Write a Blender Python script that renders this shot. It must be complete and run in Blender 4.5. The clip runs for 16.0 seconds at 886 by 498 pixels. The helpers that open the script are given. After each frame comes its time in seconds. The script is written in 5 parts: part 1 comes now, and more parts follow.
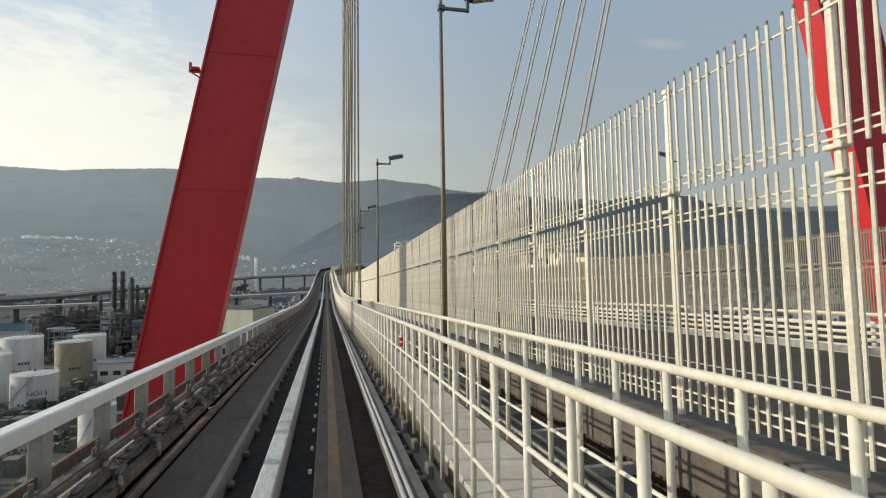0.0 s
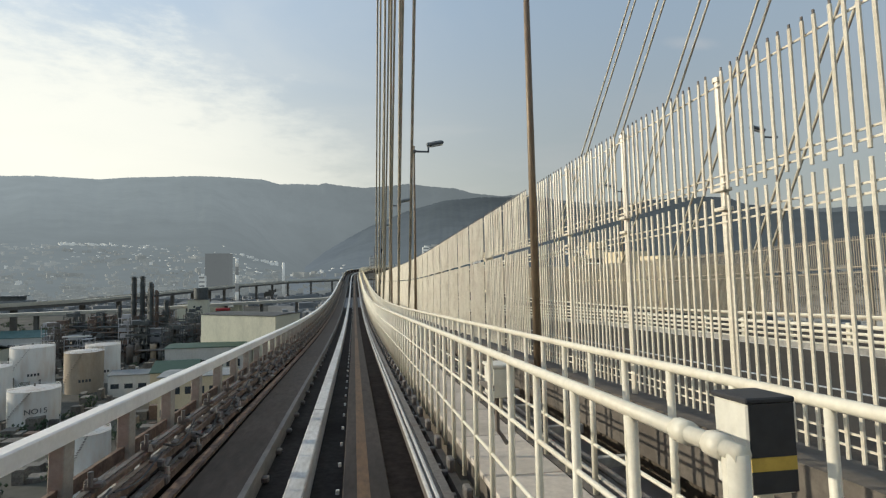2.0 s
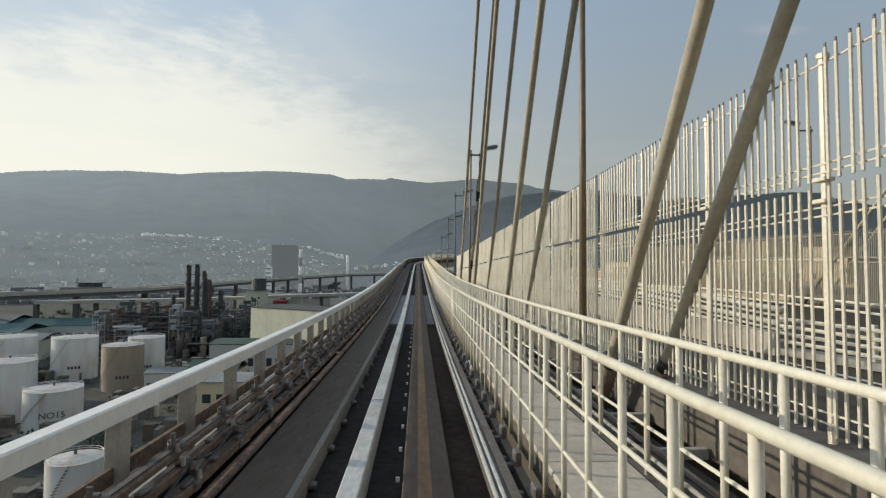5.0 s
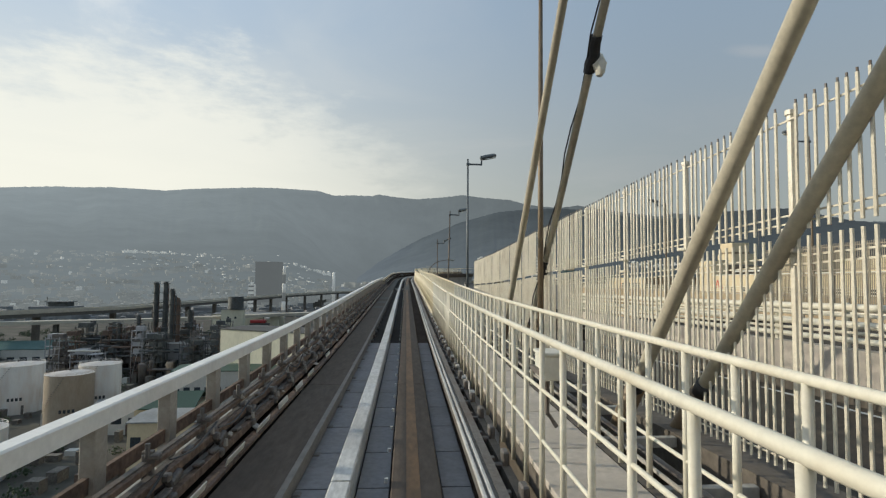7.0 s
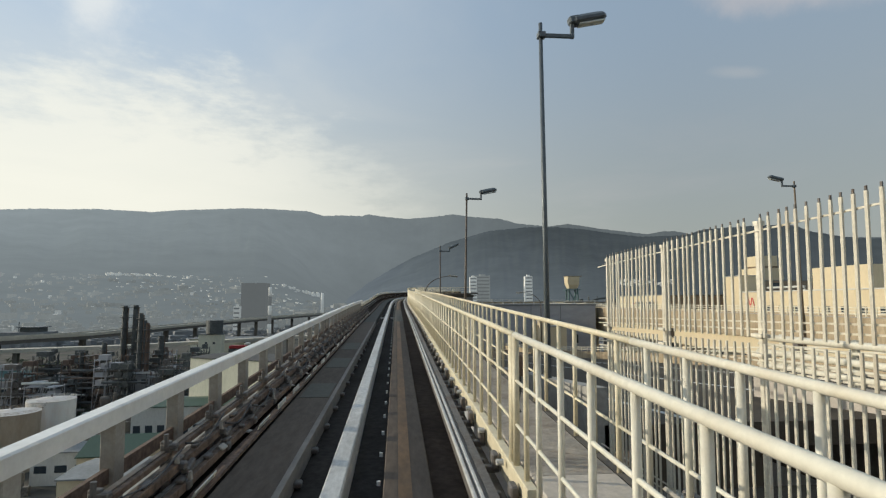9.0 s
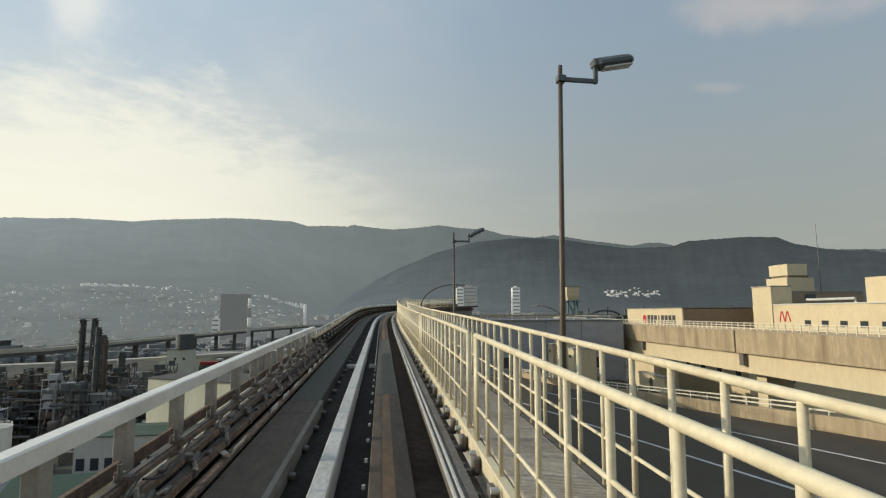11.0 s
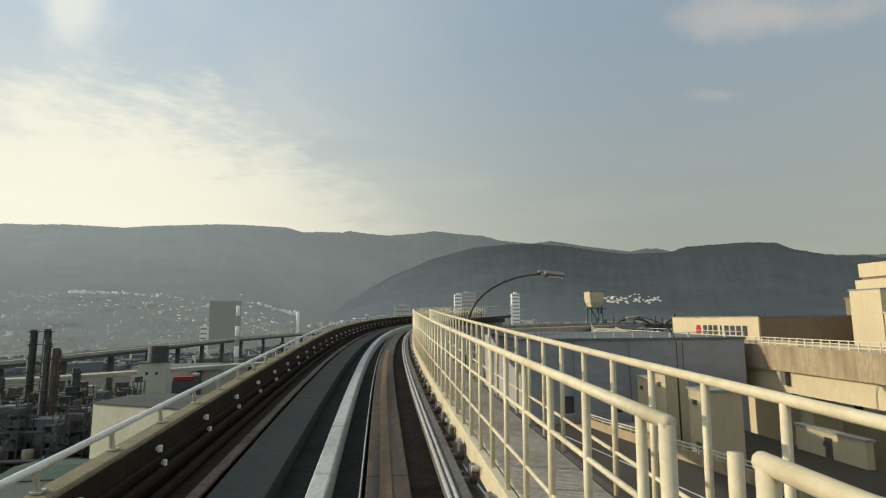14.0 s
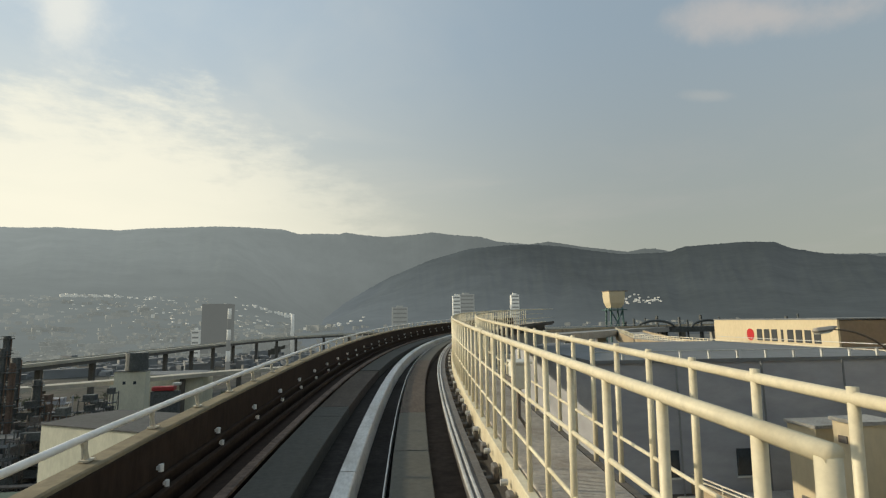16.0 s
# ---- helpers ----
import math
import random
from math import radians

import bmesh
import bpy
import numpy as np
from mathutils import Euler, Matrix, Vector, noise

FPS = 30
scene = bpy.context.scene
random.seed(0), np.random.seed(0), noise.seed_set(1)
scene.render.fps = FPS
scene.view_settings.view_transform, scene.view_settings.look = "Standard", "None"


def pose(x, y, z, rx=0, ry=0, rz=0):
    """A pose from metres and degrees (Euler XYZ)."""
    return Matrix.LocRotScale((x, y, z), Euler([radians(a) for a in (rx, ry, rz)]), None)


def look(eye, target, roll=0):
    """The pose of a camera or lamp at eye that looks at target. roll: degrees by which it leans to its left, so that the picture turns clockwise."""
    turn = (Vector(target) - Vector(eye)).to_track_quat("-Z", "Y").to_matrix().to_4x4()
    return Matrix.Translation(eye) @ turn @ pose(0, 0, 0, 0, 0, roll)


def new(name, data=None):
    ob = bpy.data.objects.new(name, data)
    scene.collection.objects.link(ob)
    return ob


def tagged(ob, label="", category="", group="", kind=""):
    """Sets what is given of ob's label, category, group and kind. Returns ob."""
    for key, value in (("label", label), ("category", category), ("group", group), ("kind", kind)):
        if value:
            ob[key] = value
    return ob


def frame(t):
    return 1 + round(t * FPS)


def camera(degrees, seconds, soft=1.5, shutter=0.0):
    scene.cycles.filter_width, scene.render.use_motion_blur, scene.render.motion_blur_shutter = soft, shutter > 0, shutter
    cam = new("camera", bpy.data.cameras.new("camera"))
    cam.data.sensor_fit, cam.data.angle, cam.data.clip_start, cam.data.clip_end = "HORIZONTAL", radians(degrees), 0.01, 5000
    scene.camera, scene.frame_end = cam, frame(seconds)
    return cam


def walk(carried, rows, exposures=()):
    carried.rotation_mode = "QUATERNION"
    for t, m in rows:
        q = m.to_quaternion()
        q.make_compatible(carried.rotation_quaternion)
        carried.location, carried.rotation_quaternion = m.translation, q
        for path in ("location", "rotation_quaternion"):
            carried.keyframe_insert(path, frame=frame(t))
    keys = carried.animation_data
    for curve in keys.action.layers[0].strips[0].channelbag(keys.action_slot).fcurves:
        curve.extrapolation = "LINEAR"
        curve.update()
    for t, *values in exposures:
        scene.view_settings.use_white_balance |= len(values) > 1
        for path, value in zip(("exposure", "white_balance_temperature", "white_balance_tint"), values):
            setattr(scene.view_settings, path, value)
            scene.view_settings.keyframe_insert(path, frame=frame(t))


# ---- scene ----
from collections import defaultdict

# ---- the line: distance s along the guideway, offset to the right, height over the running surface ----
GRADE = ((-40, -.05), (59, -.05), (137, .033), (164, .033), (178, .024), (194, .027), (205, .036), (222, .034), (240, .026), (420, .02))
TURNING = ((-40, 0), (196, 0), (210, .006), (220, .024), (230, .056), (243, .105), (258, .215), (270, .34), (330, 1.03), (420, 1.9))
STEP = 0.5
S_AXIS = np.arange(-40, 420, STEP)
G_AXIS = np.interp(S_AXIS, *zip(*GRADE))
H_AXIS = np.interp(S_AXIS, *zip(*TURNING))
X_AXIS, Y_AXIS, Z_AXIS = (np.cumsum(a) * STEP for a in (np.sin(H_AXIS), np.cos(H_AXIS), G_AXIS))
X_AXIS, Y_AXIS, Z_AXIS = (a - np.interp(0, S_AXIS, a) for a in (X_AXIS, Y_AXIS, Z_AXIS))


def place(s, off=0.0, z=0.0):
    """The pose on the line at s: x to the right, y along, z square to the deck."""
    x, y, h0 = (float(np.interp(s, S_AXIS, a)) for a in (X_AXIS, Y_AXIS, Z_AXIS))
    turn, grade = float(np.interp(s, S_AXIS, H_AXIS)), float(np.interp(s, S_AXIS, G_AXIS))
    m = Matrix.Translation((x, y, h0)) @ Matrix.Rotation(-turn, 4, "Z") @ Matrix.Rotation(math.atan(grade), 4, "X")
    return m @ Matrix.Translation((off, 0, z))


def along(s, off=0.0, z=0.0):
    return place(s, off, z).translation


# ---- camera ----
cam = camera(79.06, 16.0, soft=1.25)
EYE = 2.7
# seconds, metres gone
GONE = ((0, 0), (2, 33.2), (4, 66.2), (6.5, 102.0), (9, 133.3), (11.5, 164.2), (14, 196.7), (16, 222.8))
# seconds, yaw, pitch, roll
AIM = ((0.0, -12.24, 1.56, .23), (0.5, -12.47, 1.76, .56), (1.0, -12.69, 1.50, .78), (1.5, -12.05, 1.73, .71), (2.0, -9.40, 2.10, .54),
       (2.5, -6.50, 1.48, .19), (3.0, -4.06, .94, -.40), (3.5, -2.41, 1.26, -.52), (4.0, -2.03, 1.22, -.60), (4.6, -2.30, 1.45, -.58),
       (5.3, -3.00, 1.85, -.52), (6.0, -3.65, 2.25, -.45), (6.5, -3.87, 2.62, -.42), (7.0, -3.92, 3.48, -.35), (7.5, -3.86, 3.73, -.30),
       (8.0, -4.01, 4.17, -.19), (8.5, -4.45, 4.86, -.03), (9.0, -4.90, 5.58, .25), (9.6, -5.40, 6.10, .32), (10.3, -5.95, 6.48, .30),
       (11.0, -6.45, 6.76, .26), (11.5, -6.67, 6.88, .27), (12.0, -6.66, 6.95, .42), (12.5, -6.84, 7.07, .53), (13.0, -6.98, 7.38, .60),
       (13.5, -6.97, 7.46, .66), (14.0, -6.88, 7.46, .40), (14.5, -6.85, 7.53, .12), (15.0, -6.79, 7.61, .16), (15.5, -6.84, 7.82, .36),
       (16.0, -7.18, 7.62, .75))
T_KNOT, S_KNOT = (np.array(a, float) for a in zip(*GONE))
V_KNOT = np.gradient(S_KNOT, T_KNOT)


def gone(t):
    i = min(max(int(np.searchsorted(T_KNOT, t)) - 1, 0), len(T_KNOT) - 2)
    d = T_KNOT[i + 1] - T_KNOT[i]
    u = (t - T_KNOT[i]) / d
    return ((2 * u**3 - 3 * u**2 + 1) * S_KNOT[i] + (u**3 - 2 * u**2 + u) * d * V_KNOT[i]
            + (3 * u**2 - 2 * u**3) * S_KNOT[i + 1] + (u**3 - u**2) * d * V_KNOT[i + 1])


ROWS = []
for t, yaw, pitch, roll in AIM:
    p = along(float(gone(t)))
    ROWS.append((t, pose(p.x, p.y, p.z + EYE, 90 + pitch, roll, yaw)))
walk(cam, ROWS, exposures=((0, 0.17, 6400, 10), (1.0, 0.2, 6380, 10), (1.5, 0.3, 6360, 10), (2.0, 0.19, 6350, 10), (3.0, 0.05, 6350, 10), (8.5, 0.03, 6350, 10), (12.0, 0.04, 6820, 8), (16, 0.06, 6940, 8)))

# ---- sky and sun ----
SUN_AZ, SUN_EL = -76.0, 17.0   # degrees to the left of north (+y), height
world = bpy.data.worlds.new("sky")
scene.world = world
world.use_nodes = True
wn, wl = world.node_tree.nodes, world.node_tree.links
sky = wn.new("ShaderNodeTexSky")
sky.sky_type, sky.sun_disc = "NISHITA", False
sky.sun_elevation, sky.sun_rotation = radians(SUN_EL), radians(SUN_AZ)
sky.air_density, sky.dust_density, sky.ozone_density = 1.0, 2.4, 1.4
wc = wn.new("ShaderNodeTexCoord")
sep = wn.new("ShaderNodeSeparateXYZ")
wl.new(wc.outputs["Generated"], sep.inputs[0])


def wmath(op, a, b=0.0, c=0.0):
    n = wn.new("ShaderNodeMath")
    n.operation = op
    for i, v in enumerate((a, b, c)):
        if isinstance(v, (int, float)):
            n.inputs[i].default_value = v
        else:
            wl.new(v, n.inputs[i])
    return n.outputs[0]


def wramp(v, lo, hi):
    n = wn.new("ShaderNodeMapRange")
    n.interpolation_type = "SMOOTHSTEP"
    wl.new(v, n.inputs[0])
    n.inputs[1].default_value, n.inputs[2].default_value = lo, hi
    return n.outputs[0]


def wmix(f, a, b):
    n = wn.new("ShaderNodeMix")
    n.data_type = "RGBA"
    for s, v in ((0, f), (6, a), (7, b)):
        if isinstance(v, tuple):
            n.inputs[s].default_value = v
        elif isinstance(v, (int, float)):
            n.inputs[s].default_value = v
        else:
            wl.new(v, n.inputs[s])
    return n.outputs[2]


# haze low in the sky, warmer and brighter towards the sun; thin cloud in a layer overhead
sx, sy = math.sin(radians(SUN_AZ)), math.cos(radians(SUN_AZ))
flat_len = wmath("SQRT", wmath("ADD", wmath("MULTIPLY", sep.outputs[0], sep.outputs[0]), wmath("MULTIPLY", sep.outputs[1], sep.outputs[1])))
toward = wmath("DIVIDE", wmath("ADD", wmath("MULTIPLY", sep.outputs[0], sx), wmath("MULTIPLY", sep.outputs[1], sy)), wmath("ADD", flat_len, 1e-4))
near_sun = wramp(toward, -0.33, 0.9)
low = wmath("SUBTRACT", 1.0, wramp(sep.outputs[2], 0.02, 0.56))
haze_low = wmix(near_sun, (4.35, 4.6, 4.15, 1), (10.7, 10.4, 8.5, 1))
haze_high = wmix(near_sun, (3.5, 4.6, 5.8, 1), (5.5, 7.1, 8.9, 1))
haze = wmix(low, haze_high, haze_low)
lay = wn.new("ShaderNodeCombineXYZ")
inv = wmath("DIVIDE", 1.0, wmath("MAXIMUM", wmath("ADD", sep.outputs[2], 0.06), 0.05))
wl.new(wmath("MULTIPLY", sep.outputs[0], inv), lay.inputs[0])
wl.new(wmath("MULTIPLY", sep.outputs[1], inv), lay.inputs[1])
cn = wn.new("ShaderNodeTexNoise")
cn.inputs["Scale"].default_value, cn.inputs["Detail"].default_value, cn.inputs["Roughness"].default_value = 0.9, 8, 0.55
cn.inputs["Distortion"].default_value = 0.5
wl.new(lay.outputs[0], cn.inputs["Vector"])
cloud = wmath("MULTIPLY", wramp(wmath("ADD", cn.outputs[0], wmath("MULTIPLY", near_sun, 0.10)), 0.46, 0.80), wramp(sep.outputs[2], 0.0, 0.1))
tint = wmix(near_sun, (5.0, 5.05, 5.1, 1), (11.7, 11.4, 9.9, 1))
base_sky = wmix(0.86, sky.outputs[0], haze)


def puff(az, el, wide, tall, fall=0.0):
    """A soft ragged cloud at a bearing and height, both sizes in degrees; fall: degrees it sinks for each degree eastwards."""
    azr = wmath("ARCTAN2", sep.outputs[0], sep.outputs[1])
    elr = wmath("ARCTAN2", sep.outputs[2], flat_len)
    da = wmath("DIVIDE", wmath("SUBTRACT", azr, radians(az)), radians(wide))
    sunk = wmath("ADD", elr, wmath("MULTIPLY", wmath("SUBTRACT", azr, radians(az)), fall))
    de = wmath("DIVIDE", wmath("SUBTRACT", sunk, radians(el)), radians(tall))
    r = wmath("SQRT", wmath("ADD", wmath("MULTIPLY", da, da), wmath("MULTIPLY", de, de)))
    return wramp(wmath("ADD", wmath("SUBTRACT", 1.0, r), wmath("MULTIPLY", wmath("SUBTRACT", cn2.outputs[0], 0.5), 1.6)), 0.04, 0.82)


cn2 = wn.new("ShaderNodeTexNoise")
cn2.inputs["Scale"].default_value, cn2.inputs["Detail"].default_value, cn2.inputs["Roughness"].default_value = 7.0, 8, 0.62
wl.new(wc.outputs["Generated"], cn2.inputs["Vector"])
sheet = wmix(wmath("MULTIPLY", cloud, 0.28), base_sky, tint)
# a bank of ribbed cloud over the sun's side, its upper edge falling away to the north
ribs = wn.new("ShaderNodeTexNoise")
ribs.inputs["Scale"].default_value, ribs.inputs["Detail"].default_value, ribs.inputs["Roughness"].default_value = 13.0, 7, 0.62
flat_dir = wn.new("ShaderNodeMapping")
flat_dir.inputs["Scale"].default_value, flat_dir.inputs["Rotation"].default_value = (1.0, 1.0, 3.2), (0, radians(14), 0)
wl.new(wc.outputs["Generated"], flat_dir.inputs[0])
wl.new(flat_dir.outputs[0], ribs.inputs["Vector"])
az_deg = wmath("MULTIPLY", wmath("ARCTAN2", sep.outputs[0], sep.outputs[1]), 180 / math.pi)
el_deg = wmath("MULTIPLY", wmath("ARCTAN2", sep.outputs[2], flat_len), 180 / math.pi)
from_peak = wmath("ADD", az_deg, 24.0)
edge = wmath("SUBTRACT", 20.5, wmath("MULTIPLY", wmath("MULTIPLY", from_peak, from_peak), 0.014))
ragged = wmath("ADD", wmath("MULTIPLY", wmath("SUBTRACT", ribs.outputs[0], 0.5), 15.0), wmath("MULTIPLY", wmath("SUBTRACT", cn2.outputs[0], 0.5), 11.0))
bank_mask = wmath("MULTIPLY", wramp(wmath("ADD", wmath("SUBTRACT", edge, el_deg), ragged), -3.5, 5.5), wmath("SUBTRACT", 1.0, wramp(az_deg, -22.0, 14.0)))
bank = wmix(wmath("MULTIPLY", bank_mask, 0.62), sheet, (11.6, 11.3, 9.7, 1))
wisp = wmix(wmath("MULTIPLY", puff(-29.5, 27.0, 4.5, 7.0), 0.5), bank, (11.5, 11.2, 10.2, 1))
east = wmix(wmath("MULTIPLY", puff(40.5, 26.4, 11.0, 2.6, .21), 0.62), wisp, (6.3, 5.95, 5.9, 1))
full = wmix(wmath("MULTIPLY", puff(34.8, 20.8, 3.2, .8, .2), 0.3), east, (5.9, 5.9, 5.8, 1))
wl.new(full, wn["Background"].inputs[0])
wn["Background"].inputs[1].default_value = 0.085
sun = new("sun", bpy.data.lights.new("sun", "SUN"))
sun.data.energy, sun.data.angle, sun.data.color = 3.15, radians(0.7), (1.0, 0.89, 0.70)
sd = Vector((math.sin(radians(SUN_AZ)) * math.cos(radians(SUN_EL)), math.cos(radians(SUN_AZ)) * math.cos(radians(SUN_EL)), math.sin(radians(SUN_EL))))
sun.matrix_world = look(sd * 100, (0, 0, 0))

# ---- materials ----
def surface(name, base, rough=0.6, metal=0.0, grain=8.0, vary=0.18, stain=0.6, stain_color=None, stain_amount=0.3, bump=0.15,
            stretch=(1, 1, 1), random_vary=0.0, gloss=0.5):
    """A worn surface: base colour with fine grain, broad stains in stain_color, and relief."""
    m = bpy.data.materials.new(name)
    m.use_nodes = True
    n, l = m.node_tree.nodes, m.node_tree.links
    b = n["Principled BSDF"]
    b.inputs["Roughness"].default_value, b.inputs["Metallic"].default_value = rough, metal
    b.inputs["Specular IOR Level"].default_value = gloss
    tc = n.new("ShaderNodeTexCoord")
    mp = n.new("ShaderNodeMapping")
    mp.inputs["Scale"].default_value = stretch
    l.new(tc.outputs["Object"], mp.inputs[0])
    fine, broad = n.new("ShaderNodeTexNoise"), n.new("ShaderNodeTexNoise")
    for t, sc, dt in ((fine, grain, 5), (broad, stain, 6)):
        t.inputs["Scale"].default_value, t.inputs["Detail"].default_value, t.inputs["Roughness"].default_value = sc, dt, 0.65
        l.new(mp.outputs[0], t.inputs["Vector"])
    dark = tuple(c * (1 - vary) for c in base)
    light = tuple(min(1, c * (1 + vary)) for c in base)
    r1 = n.new("ShaderNodeValToRGB")
    r1.color_ramp.elements[0].position, r1.color_ramp.elements[1].position = 0.32, 0.68
    r1.color_ramp.elements[0].color, r1.color_ramp.elements[1].color = (*dark, 1), (*light, 1)
    l.new(fine.outputs[0], r1.inputs[0])
    r2 = n.new("ShaderNodeValToRGB")
    r2.color_ramp.elements[0].position, r2.color_ramp.elements[1].position = 0.48, 0.7
    r2.color_ramp.elements[0].color, r2.color_ramp.elements[1].color = (0, 0, 0, 1), (stain_amount,) * 3 + (1,)
    l.new(broad.outputs[0], r2.inputs[0])
    mix = n.new("ShaderNodeMix")
    mix.data_type = "RGBA"
    l.new(r2.outputs[0], mix.inputs[0])
    l.new(r1.outputs[0], mix.inputs[6])
    mix.inputs[7].default_value = (*(stain_color or tuple(c * 0.5 for c in base)), 1)
    out = mix.outputs[2]
    if random_vary:
        oi = n.new("ShaderNodeObjectInfo")
        hs = n.new("ShaderNodeHueSaturation")
        mr = n.new("ShaderNodeMapRange")
        mr.inputs[3].default_value, mr.inputs[4].default_value = 1 - random_vary, 1 + random_vary
        l.new(oi.outputs["Random"], mr.inputs[0])
        l.new(mr.outputs[0], hs.inputs["Value"])
        l.new(out, hs.inputs["Color"])
        out = hs.outputs[0]
    l.new(out, b.inputs["Base Color"])
    rr = n.new("ShaderNodeMapRange")
    rr.inputs[3].default_value, rr.inputs[4].default_value = max(0.05, rough - 0.12), min(1, rough + 0.15)
    l.new(broad.outputs[0], rr.inputs[0])
    l.new(rr.outputs[0], b.inputs["Roughness"])
    if bump:
        bp = n.new("ShaderNodeBump")
        bp.inputs["Strength"].default_value, bp.inputs["Distance"].default_value = bump, 0.02
        l.new(fine.outputs[0], bp.inputs["Height"])
        l.new(bp.outputs[0], b.inputs["Normal"])
    return m


CREAM = surface("cream_paint", (.66, .63, .52), .45, 0, 14, .08, 1.3, (.42, .33, .2), .35, .08, random_vary=.05)
CREAM_OLD = surface("yellowed_cream_paint", (.68, .61, .435), .5, 0, 14, .1, 1.3, (.38, .29, .16), .45, .1, random_vary=.05)
WHITE = surface("white_paint", (.8, .79, .75), .4, 0, 10, .06, .9, (.45, .4, .33), .3, .06)
FENCE_FAR = surface("darker_far_fence_paint", (.27, .24, .185), .6, 0, 20, .12, 1.6, (.2, .16, .11), .45, .05, random_vary=.05)
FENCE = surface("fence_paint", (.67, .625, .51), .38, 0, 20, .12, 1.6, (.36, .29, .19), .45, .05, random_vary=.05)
RED = surface("red_steel_paint", (.54, .02, .025), .5, 0, 3, .1, .25, (.45, .016, .02), .5, .05)
CONCRETE = surface("concrete", (.34, .33, .30), .85, 0, 6, .2, .5, (.2, .18, .15), .5, .3)
PARAPET = surface("stained_concrete", (.38, .305, .20), .9, 0, 4, .25, .5, (.15, .11, .065), .75, .3, (1, 1, .22))
SLAB = surface("running_slab", (.104, .083, .066), .8, 0, 9, .2, .35, (.05, .043, .036), .6, .3, (1, .25, 1), gloss=.15)
SLAB_LIGHT = surface("new_running_slab", (.1, .097, .082), .8, 0, 9, .15, .5, (.1, .096, .08), .5, .25, gloss=.2)
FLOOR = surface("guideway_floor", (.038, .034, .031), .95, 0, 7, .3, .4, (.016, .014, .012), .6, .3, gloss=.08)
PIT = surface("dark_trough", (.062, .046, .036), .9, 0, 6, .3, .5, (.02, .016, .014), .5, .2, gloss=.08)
# the pale slab's colour, darkened for the shade of the west wall
SLAB_SHADE = surface("shaded_running_slab", (.08, .078, .068), .8, 0, 9, .15, .5, (.075, .073, .064), .5, .25, gloss=.15)
PLATE = surface("pale_floor_plate", (.22, .215, .22), .8, 0, 9, .12, .6, (.16, .15, .14), .5, .2, gloss=.2)
RUST_STRIP = surface("rubber_wear_strip", (.19, .105, .045), .7, 0, 12, .25, .8, (.08, .06, .04), .7, .2, (1, .3, 1))
STEEL = surface("worn_steel", (.52, .52, .5), .5, .12, 16, .2, 1.1, (.24, .22, .19), .55, .1, (1, .3, 1))
DULL = surface("dull_steel", (.16, .15, .14), .6, .5, 14, .25, 1.2, (.12, .07, .04), .6, .2)
RUSTY = surface("rusty_steel", (.175, .122, .09), .8, .2, 10, .4, 1.4, (.028, .02, .017), .6, .3)
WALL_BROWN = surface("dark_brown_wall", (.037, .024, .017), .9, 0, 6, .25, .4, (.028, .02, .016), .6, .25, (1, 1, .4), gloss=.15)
POLE = surface("lamp_pole_paint", (.19, .145, .095), .5, .2, 12, .2, .8, (.14, .08, .04), .6, .1, (1, 1, .3))
POLE_DARK = surface("dark_brown_pole_paint", (.115, .09, .068), .5, .2, 12, .2, .8, (.07, .05, .035), .6, .1, (1, 1, .3))
LAMP = surface("lamp_housing", (.12, .14, .15), .45, .3, 10, .15, 1, None, .3, .05)
LENS = surface("frosted_lens", (.62, .66, .64), .25, 0, 6, .05, 1, None, .1, 0)
CABLE = surface("cable_sheath", (.62, .58, .47), .5, 0, 10, .12, .6, (.3, .25, .18), .5, .1)
BLACK = surface("black_rubber", (.025, .025, .027), .6, 0, 10, .2, 1, None, .3, .1)
YELLOW = surface("yellow_paint", (.5, .34, .06), .5, 0, 10, .15, 1, None, .4, .05)
ASPHALT = surface("asphalt", (.088, .074, .058), .95, 0, 20, .25, .12, (.115, .098, .078), .6, .35, gloss=.12)
MARK = surface("road_marking", (.6, .6, .57), .7, 0, 10, .15, 1, (.25, .24, .22), .5, .05)
TANK_WHITE = surface("tank_white", (.72, .72, .69), .5, 0, 1.2, .06, .3, (.42, .29, .19), .5, .02, (1, 1, .22), .06)
TANK_TAN = surface("tank_tan", (.34, .285, .215), .6, 0, 1.2, .1, .12, (.22, .15, .09), .4, .02, (1, 1, .3), .06)
TANK_ROOF = surface("tank_roof", (.55, .53, .50), .6, 0, 1.0, .12, .2, (.33, .2, .12), .6, .02)
PLANT = surface("plant_steel", (.09, .10, .10), .6, .3, 1.5, .4, .2, (.05, .045, .04), .5, .1)
YARD = surface("weathered_yard_goods", (.15, .138, .118), .8, 0, 1.5, .4, .15, (.06, .055, .05), .7, .1)
PLANT_RUST = surface("plant_rust", (.125, .088, .068), .7, .1, 1.5, .3, .2, (.1, .06, .04), .5, .1)
BLUE_GREY = surface("blue_grey_cladding", (.37, .375, .39), .6, 0, 1.0, .1, .08, (.13, .14, .17), .4, .05, (.4, .4, 1), .05)
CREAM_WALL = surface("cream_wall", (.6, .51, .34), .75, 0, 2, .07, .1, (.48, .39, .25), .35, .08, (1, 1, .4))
# brown for small parts, and for shade painted on south-facing walls
BROWN_WALL = surface("brown_and_shaded_cladding", (.23, .175, .12), .8, 0, 1, .1, .1, (.17, .125, .09), .4, .05)
PALE_WALL = surface("pale_green_wall", (.6, .59, .47), .75, 0, 1.5, .08, .1, (.3, .31, .25), .35, .05, (1, 1, .4))
